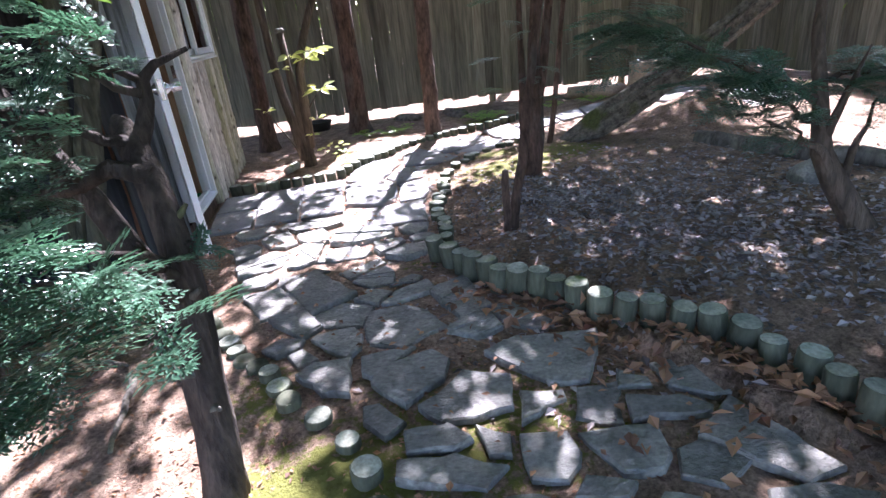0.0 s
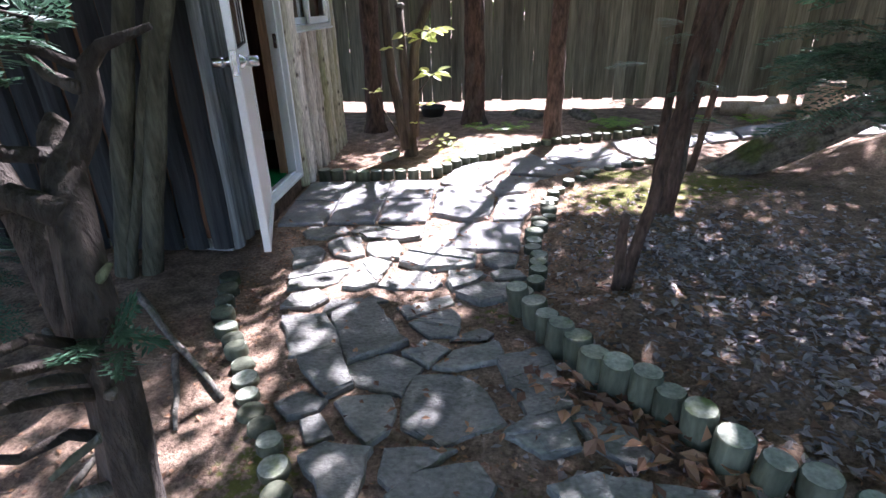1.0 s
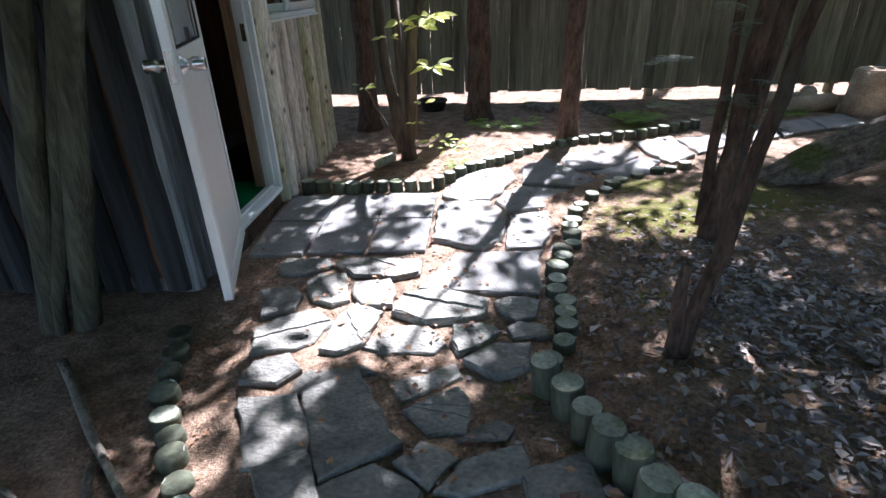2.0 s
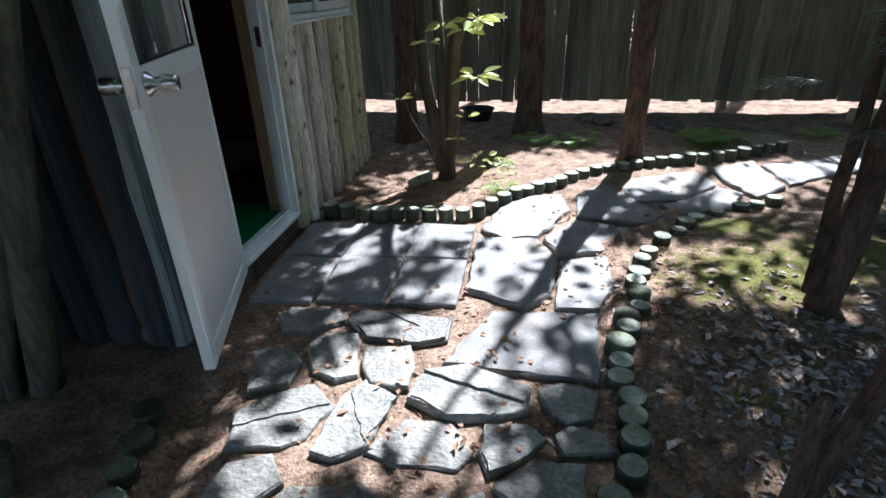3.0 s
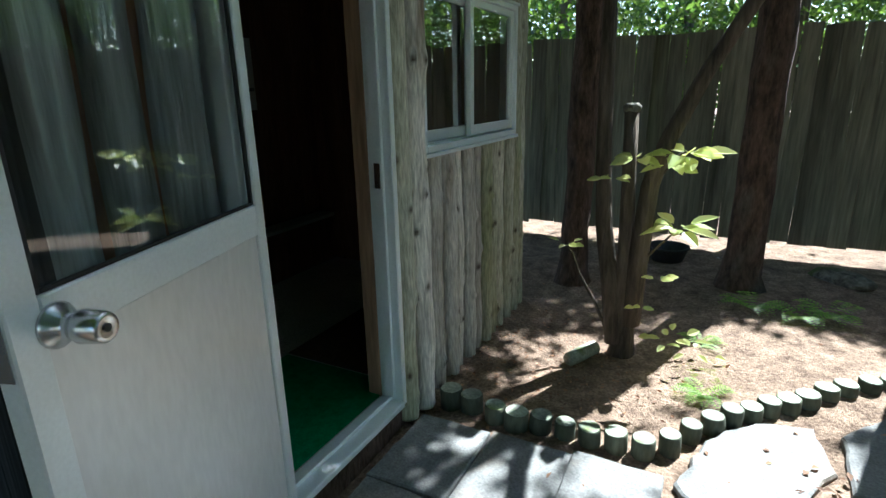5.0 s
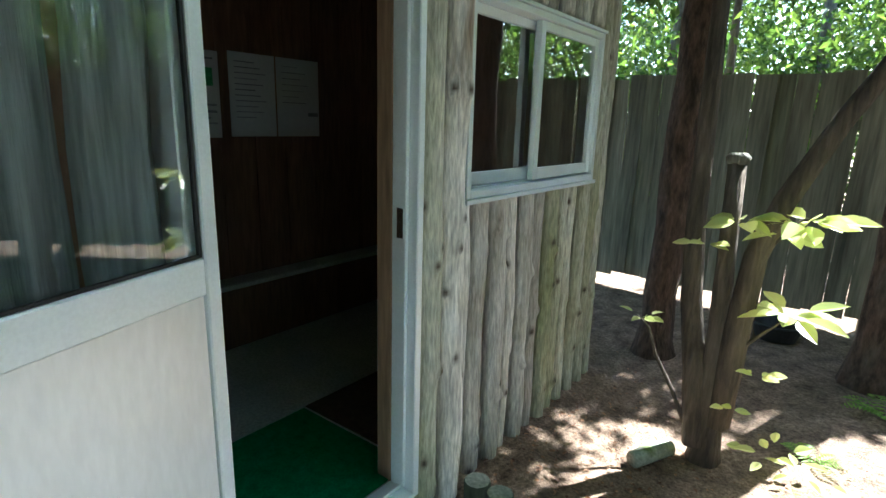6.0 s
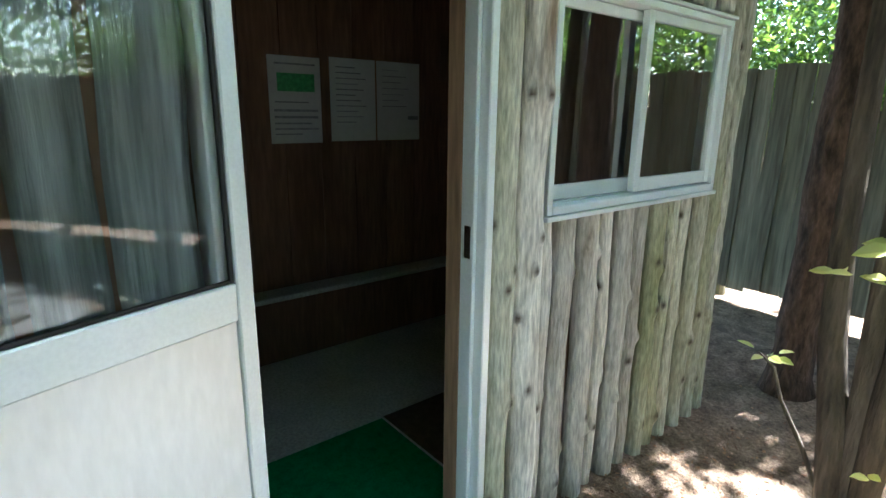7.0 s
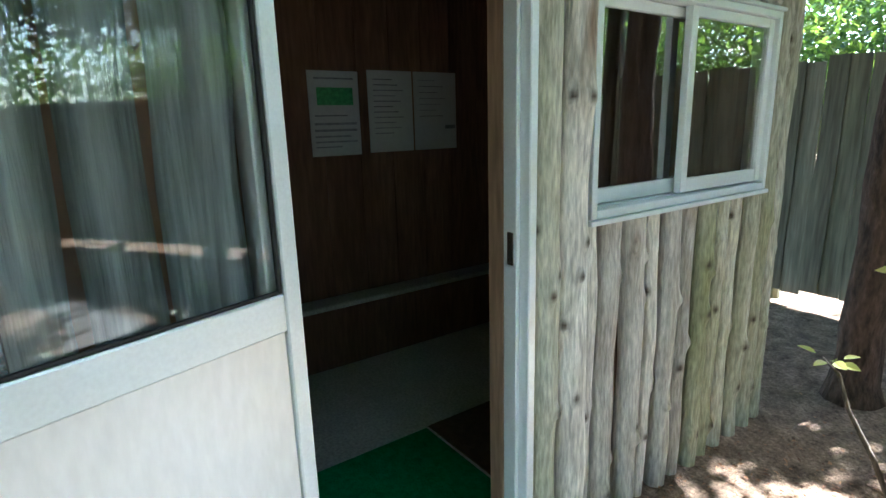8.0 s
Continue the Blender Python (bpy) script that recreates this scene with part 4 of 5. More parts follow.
# ---- crowns over the garden, out of view, arranged to shape the light ----
def shading_crowns():
    r = np.random.RandomState(7)
    # Overhead leaf clumps are left out where sun spots should land on the ground.
    gaps = ((1.42, 1.0, 0.60, 0.62, 1.0), (0.62, -0.35, 0.50, 0.50, 0.62), (1.20, -0.30, 0.42, 0.60, 0.85), (1.25, 0.20, 0.36, 0.38, 1.0), (2.6, 0.95, 1.2, 0.45, 0.96), (0.58, -1.48, 0.36, 0.32, 0.97), (1.20, -1.0, 0.40, 0.28, 0.8),
            (0.95, -1.30, 0.32, 0.28, 0.75), (0.40, -2.08, 0.20, 0.50, 0.85), (0.05, -2.9, 0.60, 0.60, 0.88), (1.05, -2.75, 0.25, 0.25, 0.35), (1.32, -3.02, 0.30, 0.14, 0.45), (2.6, -1.5, 0.9, 0.75, 0.28), (0.72, -3.08, 0.26, 0.26, 0.9), (0.55, 0.75, 0.42, 0.50, 0.97), (2.0, -0.42, 0.50, 0.45, 0.85),
            (2.45, 0.2, 0.45, 0.3, 0.6), (4.8, 0.0, 0.9, 2.1, 1.0), (3.6, -0.1, 0.45, 0.45, 0.35), (0.85, 1.0, 0.34, 0.34, 0.95), (0.75, 0.6, 0.3, 0.3, 0.65), (0.60, 0.05, 0.40, 0.32, 0.95), (0.25, -3.95, 0.6, 0.5, 0.82), (0.62, 0.35, 0.35, 0.3, 0.85), (0.75, -0.95, 0.25, 0.2, 0.6), (1.86, -2.45, 0.10, 0.10, 1.0), (2.0, -1.62, 0.14, 0.10, 0.9))
    n = 14500
    g = np.stack([r.uniform(-4.5, 6.2, n), r.uniform(-10.5, 2.7, n)], 1)
    keep = np.ones(n, bool)
    for cx, cy, rx, ry, chance in gaps:
        inside = ((g[:, 0] - cx) / rx) ** 2 + ((g[:, 1] - cy) / ry) ** 2 < 1
        keep &= ~(inside & (r.uniform(0, 1, n) < chance))
    g = g[keep]
    z = r.uniform(2.5, 4.8, len(g))
    c = np.concatenate([g, np.zeros((len(g), 1))], 1) + np.array(SUN)[None] / SUN.z * z[:, None]
    c = c[~((c[:, 0] > 3.1) & (c[:, 1] < -1.2) & (r.uniform(0, 1, len(c)) < 0.6))]
    # Extra unseen clumps, added only to keep sun off the log wall.
    wy, wz = r.uniform(-0.3, 1.45, 560), r.uniform(0.0, 2.1, 560)
    wall = np.stack([np.full(560, -0.10), wy, wz], 1) + np.array(SUN)[None] / SUN.z * r.uniform(1.2, 2.6, 560)[:, None]
    wall = wall[wall[:, 2] > 2.45]
    c = np.concatenate([c, wall])
    # Unseen low foliage, added to darken the ground and wall on the left.
    low = np.stack([r.uniform(-2.6, 0.35, 1900), r.uniform(-3.6, -1.6, 1900), r.uniform(1.8, 2.7, 1900)], 1)
    c = np.concatenate([c, low])
    # Further unseen foliage behind, at the side and overhead, added to block skylight.
    back = np.stack([r.uniform(-3.2, 0.2, 1300), r.uniform(-6.5, -3.7, 1300), r.uniform(1.5, 3.2, 1300)], 1)
    side = np.stack([r.uniform(2.2, 6.4, 1300), r.uniform(-7.0, -4.6, 1300), r.uniform(1.6, 4.0, 1300)], 1)
    shade = np.stack([r.uniform(-2.2, 0.1, 1500), r.uniform(-2.4, -1.15, 1500), r.uniform(1.55, 2.1, 1500)], 1)
    # Unseen clumps on the sun's way to the door, added to dim its panel.
    u = r.uniform(-0.1, 1.0, 40)
    door = np.stack([-0.01 + 0.21 * u, -0.71 - 0.62 * u, r.uniform(0.0, 0.95, 40)], 1) + np.array(SUN)[None] / SUN.z * r.uniform(1.7, 2.8, 40)[:, None]
    c = np.concatenate([c, back, side, shade, door[door[:, 2] > 2.45]])
    owners = list(TREES)
    xy = np.array([TREES[o] for o in owners])
    who = np.argmin(((c[:, None, :2] - xy[None]) ** 2).sum(2), 1)
    for i, o in enumerate(owners):
        if o in ("near", "branch"):
            continue
        cc = c[(who == i) | ((o == "left") & (who == 5)) | ((o == "twin") & (who == 6))]
        if not len(cc):
            continue
        k = 15
        p = np.repeat(cc, k, 0) + r.normal(0, 0.085, (len(cc) * k, 3))
        m = len(p)
        leaf_mesh("crown", p, r.normal(0, 1, (m, 3)) + [0, 0, 0.6], r.normal(0, 1, (m, 3)), r.uniform(0.09, 0.15, m), r.uniform(0.055, 0.085, m), CROWNLEAF, trees[o], "dense green leaf crown with unseen clumps added for shade")


shading_crowns()


def woodland(name, boxes, n, seed, label):
    """Leaf masses of the wood outside the garden, in uneven clumps."""
    r = np.random.RandomState(seed)
    P = []
    for x0, x1, y0, y1, z0, z1 in boxes:
        m = n // len(boxes) // 40
        c = np.stack([r.uniform(x0, x1, m), r.uniform(y0, y1, m), r.uniform(z0, z1, m)], 1)
        size = r.uniform(0.25, 0.6, m)
        P.append(np.repeat(c, 40, 0) + r.normal(0, 1, (m * 40, 3)) * np.repeat(size, 40)[:, None] * [1, 1, 0.5])
    p = np.concatenate(P)
    m = len(p)
    tagged(leaf_mesh(name, p, r.normal(0, 1, (m, 3)) + [0, 0, 0.8], r.normal(0, 1, (m, 3)), r.uniform(0.08, 0.14, m), r.uniform(0.045, 0.075, m), WOODLEAF), label, "woodland", kind="stuff")


woodland("woodland", ((-9, 9, 6.3, 8.3, 0.3, 2.6), (-10, 13, 9.2, 12, 0.5, 6.3), (-8, 11, 9.4, 11.5, 2.0, 6.0), (-8, 11, 10, 12.5, 3.0, 6.6)), 190000, 11, "sunlit green woodland beyond the fence")
woodland("woodland", ((7.6, 9, -9, 6, 0.5, 8), (8.5, 11, -9, 6, 1.5, 9)), 110000, 13, "dense green woodland beyond the side fence")
woodland("woodland", ((-8, -4, -8, 6, 0.2, 6), (-6, 9, -12, -8, 0.2, 6)), 40000, 12, "green woodland round the garden")
for i, (x, y, rr, h) in enumerate(((-2.2, 5.6, 0.06, 6), (-0.6, 6.2, 0.05, 6), (-1.5, 7.2, 0.09, 7), (1.6, 6.4, 0.07, 6), (4.2, 5.8, 0.08, 6), (0.4, 7.8, 0.08, 7), (8.2, 1.0, 0.1, 6), (8.4, -2.5, 0.08, 6), (-4.2, -2.5, 0.12, 6), (-4.5, 3.5, 0.1, 6))):
    t = thing("tree", "slender woodland tree beyond the fence", "tree", group="trees of the woodland")
    stem("trunk", bent((x, y, -0.05), (x + 0.3 * math.sin(i), y, h), 10, 0.05, 200 + i), [rr * (1.2 - 0.07 * k) for k in range(10)], GREYBARK, t, 200 + i)


# ---- leaning dead trunk, heap, stump, pale rocks ----
dead = thing("dead_trunk", "mossy split dead trunk leaning over the soil", "dead trunk")
a, d = Vector((2.86, 0.06, 0.02)), Vector((0.76, -0.32, 0.57)).normalized()


def ridged(a, way, length, r0, seed):
    """A rotted trunk: deep furrows run along it and twist slowly, the ends are torn to points."""
    rnd = random.Random(seed)
    side = way.orthogonal().normalized()
    up = way.cross(side)
    lobes = [(rnd.randint(2, 4), rnd.uniform(0, 6.28), 0.16), (rnd.randint(5, 7), rnd.uniform(0, 6.28), 0.15), (rnd.randint(10, 13), rnd.uniform(0, 6.28), 0.09)]
    torn = [rnd.uniform(-0.10, 0.10) for _ in range(48)]
    bm = bmesh.new()
    rings = []
    for k in range(31):
        u = k / 30
        ring = []
        for n in range(48):
            g = 2 * math.pi * n / 48
            r = r0 * (1.05 - 0.35 * u) * (0.55 + 0.45 * min(1.0, u * 7)) * (1 + sum(h * (1 - 2 * abs(math.sin(0.5 * (m * g + p + 0.9 * u)))) for m, p, h in lobes) + 0.05 * noise.noise(Vector((n * 0.4, u * 14, seed))))
            along = length * u + (torn[n] * (1.0 if k in (0, 30) else 0.5 if k in (1, 29) else 0.0))
            ring.append(bm.verts.new(a + way * along + (side * math.cos(g) + up * math.sin(g)) * r + Vector((0, 0, -0.05 * math.sin(math.pi * u)))))
        rings.append(ring)
    for p, q in zip(rings, rings[1:]):
        for n in range(48):
            bm.faces.new((p[n], p[(n + 1) % 48], q[(n + 1) % 48], q[n]))
    bm.faces.new(rings[0][::-1])
    bm.faces.new(rings[-1])
    bmesh.ops.recalc_face_normals(bm, faces=bm.faces)
    return bm


part("trunk", ridged(a + Vector((0, 0, 0.05)), d, 1.75, 0.115, 80), MOSSWOOD, dead)
part("splinter", ridged(a + Vector((0.10, 0.09, 0.07)), d, 1.45, 0.06, 81), MOSSWOOD, dead, "grey torn splinter along the trunk")
stump = thing("tree_stump", "pale sawn stump beside the fence", "stump")
stem("trunk", [(4.55, 1.95, -0.05), (4.55, 1.95, 0.15), (4.56, 1.95, 0.36)], [0.19, 0.16, 0.15], CUTWOOD, stump, 90, 14, 0.1)
stem("sawn_top", [(4.56, 1.95, 0.361), (4.56, 1.95, 0.375)], [0.148, 0.14], CUTWOOD, stump, 91, 14, 0.05)
for i, (x, y, yaw) in enumerate(((4.2, 2.15, 20), (4.05, 2.35, -15), (4.3, 2.4, 60))):
    ob = part("cut_log", tube([(-0.25, 0, 0.08), (0, 0, 0.085), (0.25, 0, 0.08)], [0.075, 0.08, 0.078], 12, 0.08, 95 + i), [CUTWOOD], None, "", True)
    ob.matrix_basis = pose(x, y, ground_z(x, y) - 0.005, 0, 0, yaw)
    tagged(ob, "short cut log lying by the fence", "log", "cut logs by the fence")


def rock(x, y, sx, sy, sz, seed, mat=PALE, label="pale sunlit flat rock on the ground", name="rock", group="pale rocks"):
    bm = bmesh.new()
    bmesh.ops.create_icosphere(bm, subdivisions=3, radius=1)
    for v in bm.verts:
        q = v.co.copy()
        k = 1 + 0.22 * noise.noise(q * 1.3 + Vector((seed * 3.7, 0, 0))) + 0.06 * noise.noise(q * 4 + Vector((0, seed, 0)))
        v.co = Vector((q.x * sx * k, q.y * sy * k, max(-0.4, q.z) * sz * k))
    ob = part(name, bm, mat, None, "", True)
    ob.matrix_basis = pose(x, y, ground_z(x, y) + sz * 0.2, 0, 0, seed * 37)
    return tagged(ob, label, name, group)


rock(3.62, -1.62, 0.17, 0.14, 0.10, 31, STONE, "grey boulder at the bed's edge", "boulder", "")
rock(2.35, 2.35, 0.32, 0.10, 0.07, 32, MOSSWOOD, "mossy dark stone below the fence", "stone", "stones under the fence")
rock(1.75, 2.45, 0.20, 0.10, 0.07, 33, MOSSWOOD, "mossy dark stone below the fence", "stone", "stones under the fence")
pot = thing("plant_pot", "low dark round pot on the soil near the fence", "pot", pose(0.70, 2.50, ground_z(0.7, 2.5)))
bm = bmesh.new()
prof = ((0.0, 0.0), (0.11, 0.0), (0.14, 0.09), (0.15, 0.095), (0.15, 0.105), (0.135, 0.105), (0.12, 0.03), (0.0, 0.03))
rings = [[bm.verts.new((rr * math.cos(2 * math.pi * k / 20), rr * math.sin(2 * math.pi * k / 20), zz)) for k in range(20)] for rr, zz in prof[1:-1]]
for p, q in zip(rings, rings[1:]):
    for k in range(20):
        bm.faces.new((p[k], p[(k + 1) % 20], q[(k + 1) % 20], q[k]))
bm.faces.new(rings[0][::-1])
bm.faces.new(rings[-1])
part("body", bm, DARKPOT, pot, "", True)
rod = part("log_offcut", tube([(-0.10, 0, 0.035), (0, 0, 0.037), (0.10, 0, 0.036)], [0.033, 0.035, 0.034], 12, 0.06, 99), [POSTTOP], None, "", True)
rod.matrix_basis = pose(0.475, 0.78, ground_z(0.475, 0.78), 0, 0, 65)
tagged(rod, "short peeled log offcut lying on the soil", "log")
ob = part("fallen_log", tube(bent((3.55, -0.62, 0.08), (4.25, -1.75, 0.07), 9, 0.012, 310), [0.075, 0.07, 0.068, 0.066, 0.064, 0.06, 0.058, 0.054, 0.05], 11, 0.15, 310), [GREYBARK], None, "", True)
tagged(ob, "grey fallen log lying along the pale path", "log")
for i, (p, q, rr) in enumerate((((-0.28, -1.62), (0.40, -2.28), 0.016), ((0.12, -2.05), (0.32, -2.42), 0.012), ((-0.5, -1.9), (0.05, -2.2), 0.012), ((0.1, -2.3), (0.16, -2.7), 0.014))):
    za, zb = ground_z(*p), ground_z(*q)
    ob = part("fallen_stick", tube(bent((*p, za + rr * 0.7), (*q, zb + rr * 0.7), 7, 0.008, 300 + i), [rr * (1.1 - 0.09 * k) for k in range(7)], 8, 0.15, i), [GREYBARK], None, "", True)
    tagged(ob, "fallen grey stick lying on the needle litter", "stick", "sticks on the soil")


# ---- ferns and grass ----
def fern(x, y, size, n, seed):
    r = random.Random(seed)
    P, N, W, L, B = [], [], [], [], []
    z = ground_z(x, y)
    for _ in range(n):
        a = r.uniform(0, 2 * math.pi)
        d = Vector((math.cos(a), math.sin(a), 0))
        sd = Vector((-d.y, d.x, 0))
        for j in range(12):
            u = j / 11
            c = Vector((x, y, z)) + d * size * u + Vector((0, 0, size * (0.9 * u - 0.75 * u * u)))
            for sg in (-1, 1):
                P.append(tuple(c)), N.append((0, 0, 1)), W.append(tuple(sd * sg + d * 0.5)), L.append(size * 0.28 * math.sin(math.pi * (0.15 + 0.85 * u)) + 0.004), B.append(size * 0.07)
    ob = leaf_mesh("fern", P, N, W, L, B, FERN, None, "", 0.05)
    tagged(ob, "small bright green fern growing in the soil", "fern", "ferns by the fence")


for i, (x, y, s, n) in enumerate(((1.22, 1.72, 0.14, 7), (1.45, 1.66, 0.15, 8), (1.60, 1.74, 0.16, 8), (2.50, 1.82, 0.18, 10), (2.66, 1.86, 0.17, 9), (2.58, 1.95, 0.16, 9), (0.98, 1.12, 0.10, 6), (1.02, 0.62, 0.10, 6), (3.9, 1.9, 0.16, 8), (3.4, 2.0, 0.15, 7))):
    fern(x, y, s * 1.25, n + 3, 400 + i)


def litter(name, n, seed, places, size, material, label, lift=0.006, flat=0.35):
    r = np.random.RandomState(seed)
    P = []
    while len(P) < n:
        cx, cy, sx, sy = places[r.randint(len(places))]
        x, y = r.normal(cx, sx), r.normal(cy, sy)
        if -2 < x < 5.8 and -4.6 < y < 2.9:
            P.append((x, y, ground_z(x, y) + lift))
    m = len(P)
    W = np.concatenate([r.normal(0, 1, (m, 2)), r.normal(0, flat * 0.5, (m, 1))], 1)
    N = np.concatenate([r.normal(0, flat, (m, 2)), np.ones((m, 1))], 1)
    tagged(leaf_mesh(name, P, N, W, r.uniform(*size, m), r.uniform(*size, m) * 0.6, material), label, "litter", kind="stuff")


litter("leaf_litter", 7500, 21, ((2.6, -1.7, 0.6, 0.5), (3.2, -1.4, 0.6, 0.5), (2.3, -2.2, 0.5, 0.4), (2.9, -2.3, 0.5, 0.4), (2.2, -1.2, 0.3, 0.3)), (0.015, 0.055), CHIPS, "grey and brown leaf chips scattered over the bed")
litter("fallen_leaves", 420, 22, tuple((x - 0.07, y - 0.07, 0.07, 0.07) for x, y in RIGHT_POSTS[5:]) + ((1.9, -3.2, 0.25, 0.12), (1.95, -2.2, 0.25, 0.2)), (0.03, 0.075), DEADLEAF, "curled brown fallen leaves along the edging", 0.03, 0.5)
litter("small_leaves", 300, 24, tuple((x, y, 0.22, 0.15) for x, y in PATH_MIDDLE[3:16]), (0.018, 0.04), DEADLEAF, "small dry leaves scattered over the flagstones", 0.026, 0.25)
litter("needle_litter", 5200, 23, ((0.1, -2.6, 0.4, 0.5), (0.1, -3.2, 0.5, 0.3), (0.3, 0.7, 0.35, 0.35), (0.25, -1.2, 0.12, 0.4), (1.3, -1.5, 0.4, 0.5), (1.5, -2.8, 0.4, 0.4), (1.7, -1.0, 0.15, 0.5), (2.2, -0.6, 0.5, 0.5)), (0.008, 0.03), DEADLEAF, "brown needles and leaf scraps on the soil", 0.004, 0.3)


# ---- edging of short round posts ----
def post_mesh(r0, h, seed):
    r = random.Random(seed)
    bm = tube([(0, 0, -0.16), (r.uniform(-0.004, 0.004), 0, h * 0.4), (0, 0, h - 0.006), (0, 0, h)], [r0 * 0.97, r0, r0, r0 * 0.91], 14, 0.05, seed)
    top = max(bm.faces, key=lambda f: f.calc_center_median().z)
    top.material_index = 1
    for f in bm.faces:
        f.smooth = f is not top
    me = bpy.data.meshes.new("edging_post")
    bm.to_mesh(me)
    bm.free()
    me.materials.append(POST)
    me.materials.append(POSTTOP)
    return me


def edging(line, r0, h, seed, label, group, tilt=4, jitter=0.012):
    r = random.Random(seed)
    kinds = [post_mesh(r0 * s, h, seed * 10 + i) for i, s in enumerate((0.9, 0.96, 1.0, 1.06, 1.1))]
    for x, y in line:
        ob = new("edging_post", kinds[r.randrange(5)])
        ob.matrix_basis = pose(x, y, r.uniform(-jitter, jitter), r.uniform(-tilt, tilt), r.uniform(-tilt, tilt), r.uniform(0, 360))
        tagged(ob, label, "edging post", group)


edging(RIGHT_POSTS, 0.046, 0.115, 3, "short round greenish wooden edging post beside the flagstones", "posts along the leaf-littered bed", 5, 0.014)
edging(RIGHT_DISCS, 0.045, 0.035, 4, "low round pale wooden edging post level with the flagstones", "low posts along the mossy soil")
edging(LEFT_STUMPS, 0.043, 0.022, 5, "low round pale wooden edging post sunk in the soil", "low posts along the needle litter")
edging(FRONT_POSTS, 0.042, 0.062, 6, "short round wooden edging post with pale sawn top", "posts in front of the fence bed", 3, 0.008)


# ---- flagstones ----
def grow(poly, dist):
    """Moves the corners of a polygon outwards from its middle."""
    cx, cy = sum(p[0] for p in poly) / len(poly), sum(p[1] for p in poly) / len(poly)
    return [(x + (x - cx) / math.hypot(x - cx, y - cy) * dist, y + (y - cy) / math.hypot(x - cx, y - cy) * dist) for x, y in poly]


def clip(poly, nx, ny, c):
    """The part of a polygon where nx*x + ny*y >= c."""
    out = []
    for i, p in enumerate(poly):
        q = poly[(i + 1) % len(poly)]
        dp, dq = nx * p[0] + ny * p[1] - c, nx * q[0] + ny * q[1] - c
        if dp >= 0:
            out.append(p)
        if dp * dq < 0:
            u = dp / (dp - dq)
            out.append((p[0] + (q[0] - p[0]) * u, p[1] + (q[1] - p[1]) * u))
    return out


def stone_object(poly, z, thick, mat, parent, seed, jag=0.012, tilt=0.012, round_=0.008, ledges=0):
    """A flat stone with a chipped rim; each ledge is a thin broken layer cut off along a slanting line."""
    r = random.Random(seed)
    pts = []
    n = len(poly)
    for i in range(n):
        p, q = poly[i], poly[(i + 1) % n]
        ln = math.hypot(q[0] - p[0], q[1] - p[1])
        k = max(1, int(ln / 0.05))
        for j in range(k):
            u = (j + (r.uniform(-0.25, 0.25) if j else 0)) / k
            pts.append((p[0] + (q[0] - p[0]) * u + r.uniform(-jag, jag), p[1] + (q[1] - p[1]) * u + r.uniform(-jag, jag)))
    cx, cy = sum(p[0] for p in pts) / len(pts), sum(p[1] for p in pts) / len(pts)
    tx, ty = r.uniform(-tilt, tilt), r.uniform(-tilt, tilt)
    verts = []
    for level in range(3):
        for x, y in pts:
            d = math.hypot(x - cx, y - cy) or 1
            pull = (1 - r.uniform(0.6, 1.4) * round_ / d) if level == 2 else 1
            zz = (-thick, -round_ * r.uniform(0.5, 1.5), 0.0)[level]
            verts.append(((x - cx) * pull, (y - cy) * pull, zz + (x - cx) * tx + (y - cy) * ty))
    m = len(pts)
    area = sum(pts[i][0] * pts[(i + 1) % m][1] - pts[(i + 1) % m][0] * pts[i][1] for i in range(m))
    ring = list(range(m)) if area > 0 else list(range(m))[::-1]
    faces = []
    for lv in (0, 1):
        for i in range(m):
            a, b = ring[i], ring[(i + 1) % m]
            faces.append((lv * m + a, lv * m + b, (lv + 1) * m + b, (lv + 1) * m + a))
    faces.append([2 * m + i for i in ring])
    faces.append([i for i in ring[::-1]])
    for k in range(ledges):
        a = r.uniform(0, 2 * math.pi)
        nx, ny = math.cos(a), math.sin(a)
        reach = [x * nx + y * ny for x, y in pts]
        layer = clip([(x * 0.96 + cx * 0.04, y * 0.96 + cy * 0.04) for x, y in poly], nx, ny, min(reach) + (max(reach) - min(reach)) * r.uniform(0.42, 0.65))
        rim = []
        for p, q in zip(layer, layer[1:] + layer[:1]):
            n_ = max(1, int(math.hypot(q[0] - p[0], q[1] - p[1]) / 0.03))
            rim += [(p[0] + (q[0] - p[0]) * j / n_ + r.uniform(-0.006, 0.006), p[1] + (q[1] - p[1]) * j / n_ + r.uniform(-0.006, 0.006)) for j in range(n_)]
        if sum(p[0] * q[1] - q[0] * p[1] for p, q in zip(rim, rim[1:] + rim[:1])) < 0:
            rim.reverse()
        base, m_ = len(verts), len(rim)
        high = 0.005 + 0.004 * k
        for lift, pull in ((-0.002, 1.0), (high, 0.985)):
            verts += [((x - cx) * pull, (y - cy) * pull, lift + (x - cx) * tx + (y - cy) * ty) for x, y in rim]
        faces += [(base + j, base + (j + 1) % m_, base + m_ + (j + 1) % m_, base + m_ + j) for j in range(m_)]
        faces.append([base + m_ + j for j in range(m_)])
    me = bpy.data.meshes.new("flagstone")
    me.from_pydata(verts, [], faces)
    me.materials.append(mat)
    ob = new("flagstone", me)
    ob.parent = parent
    ob.matrix_basis = pose(cx, cy, z)
    return ob


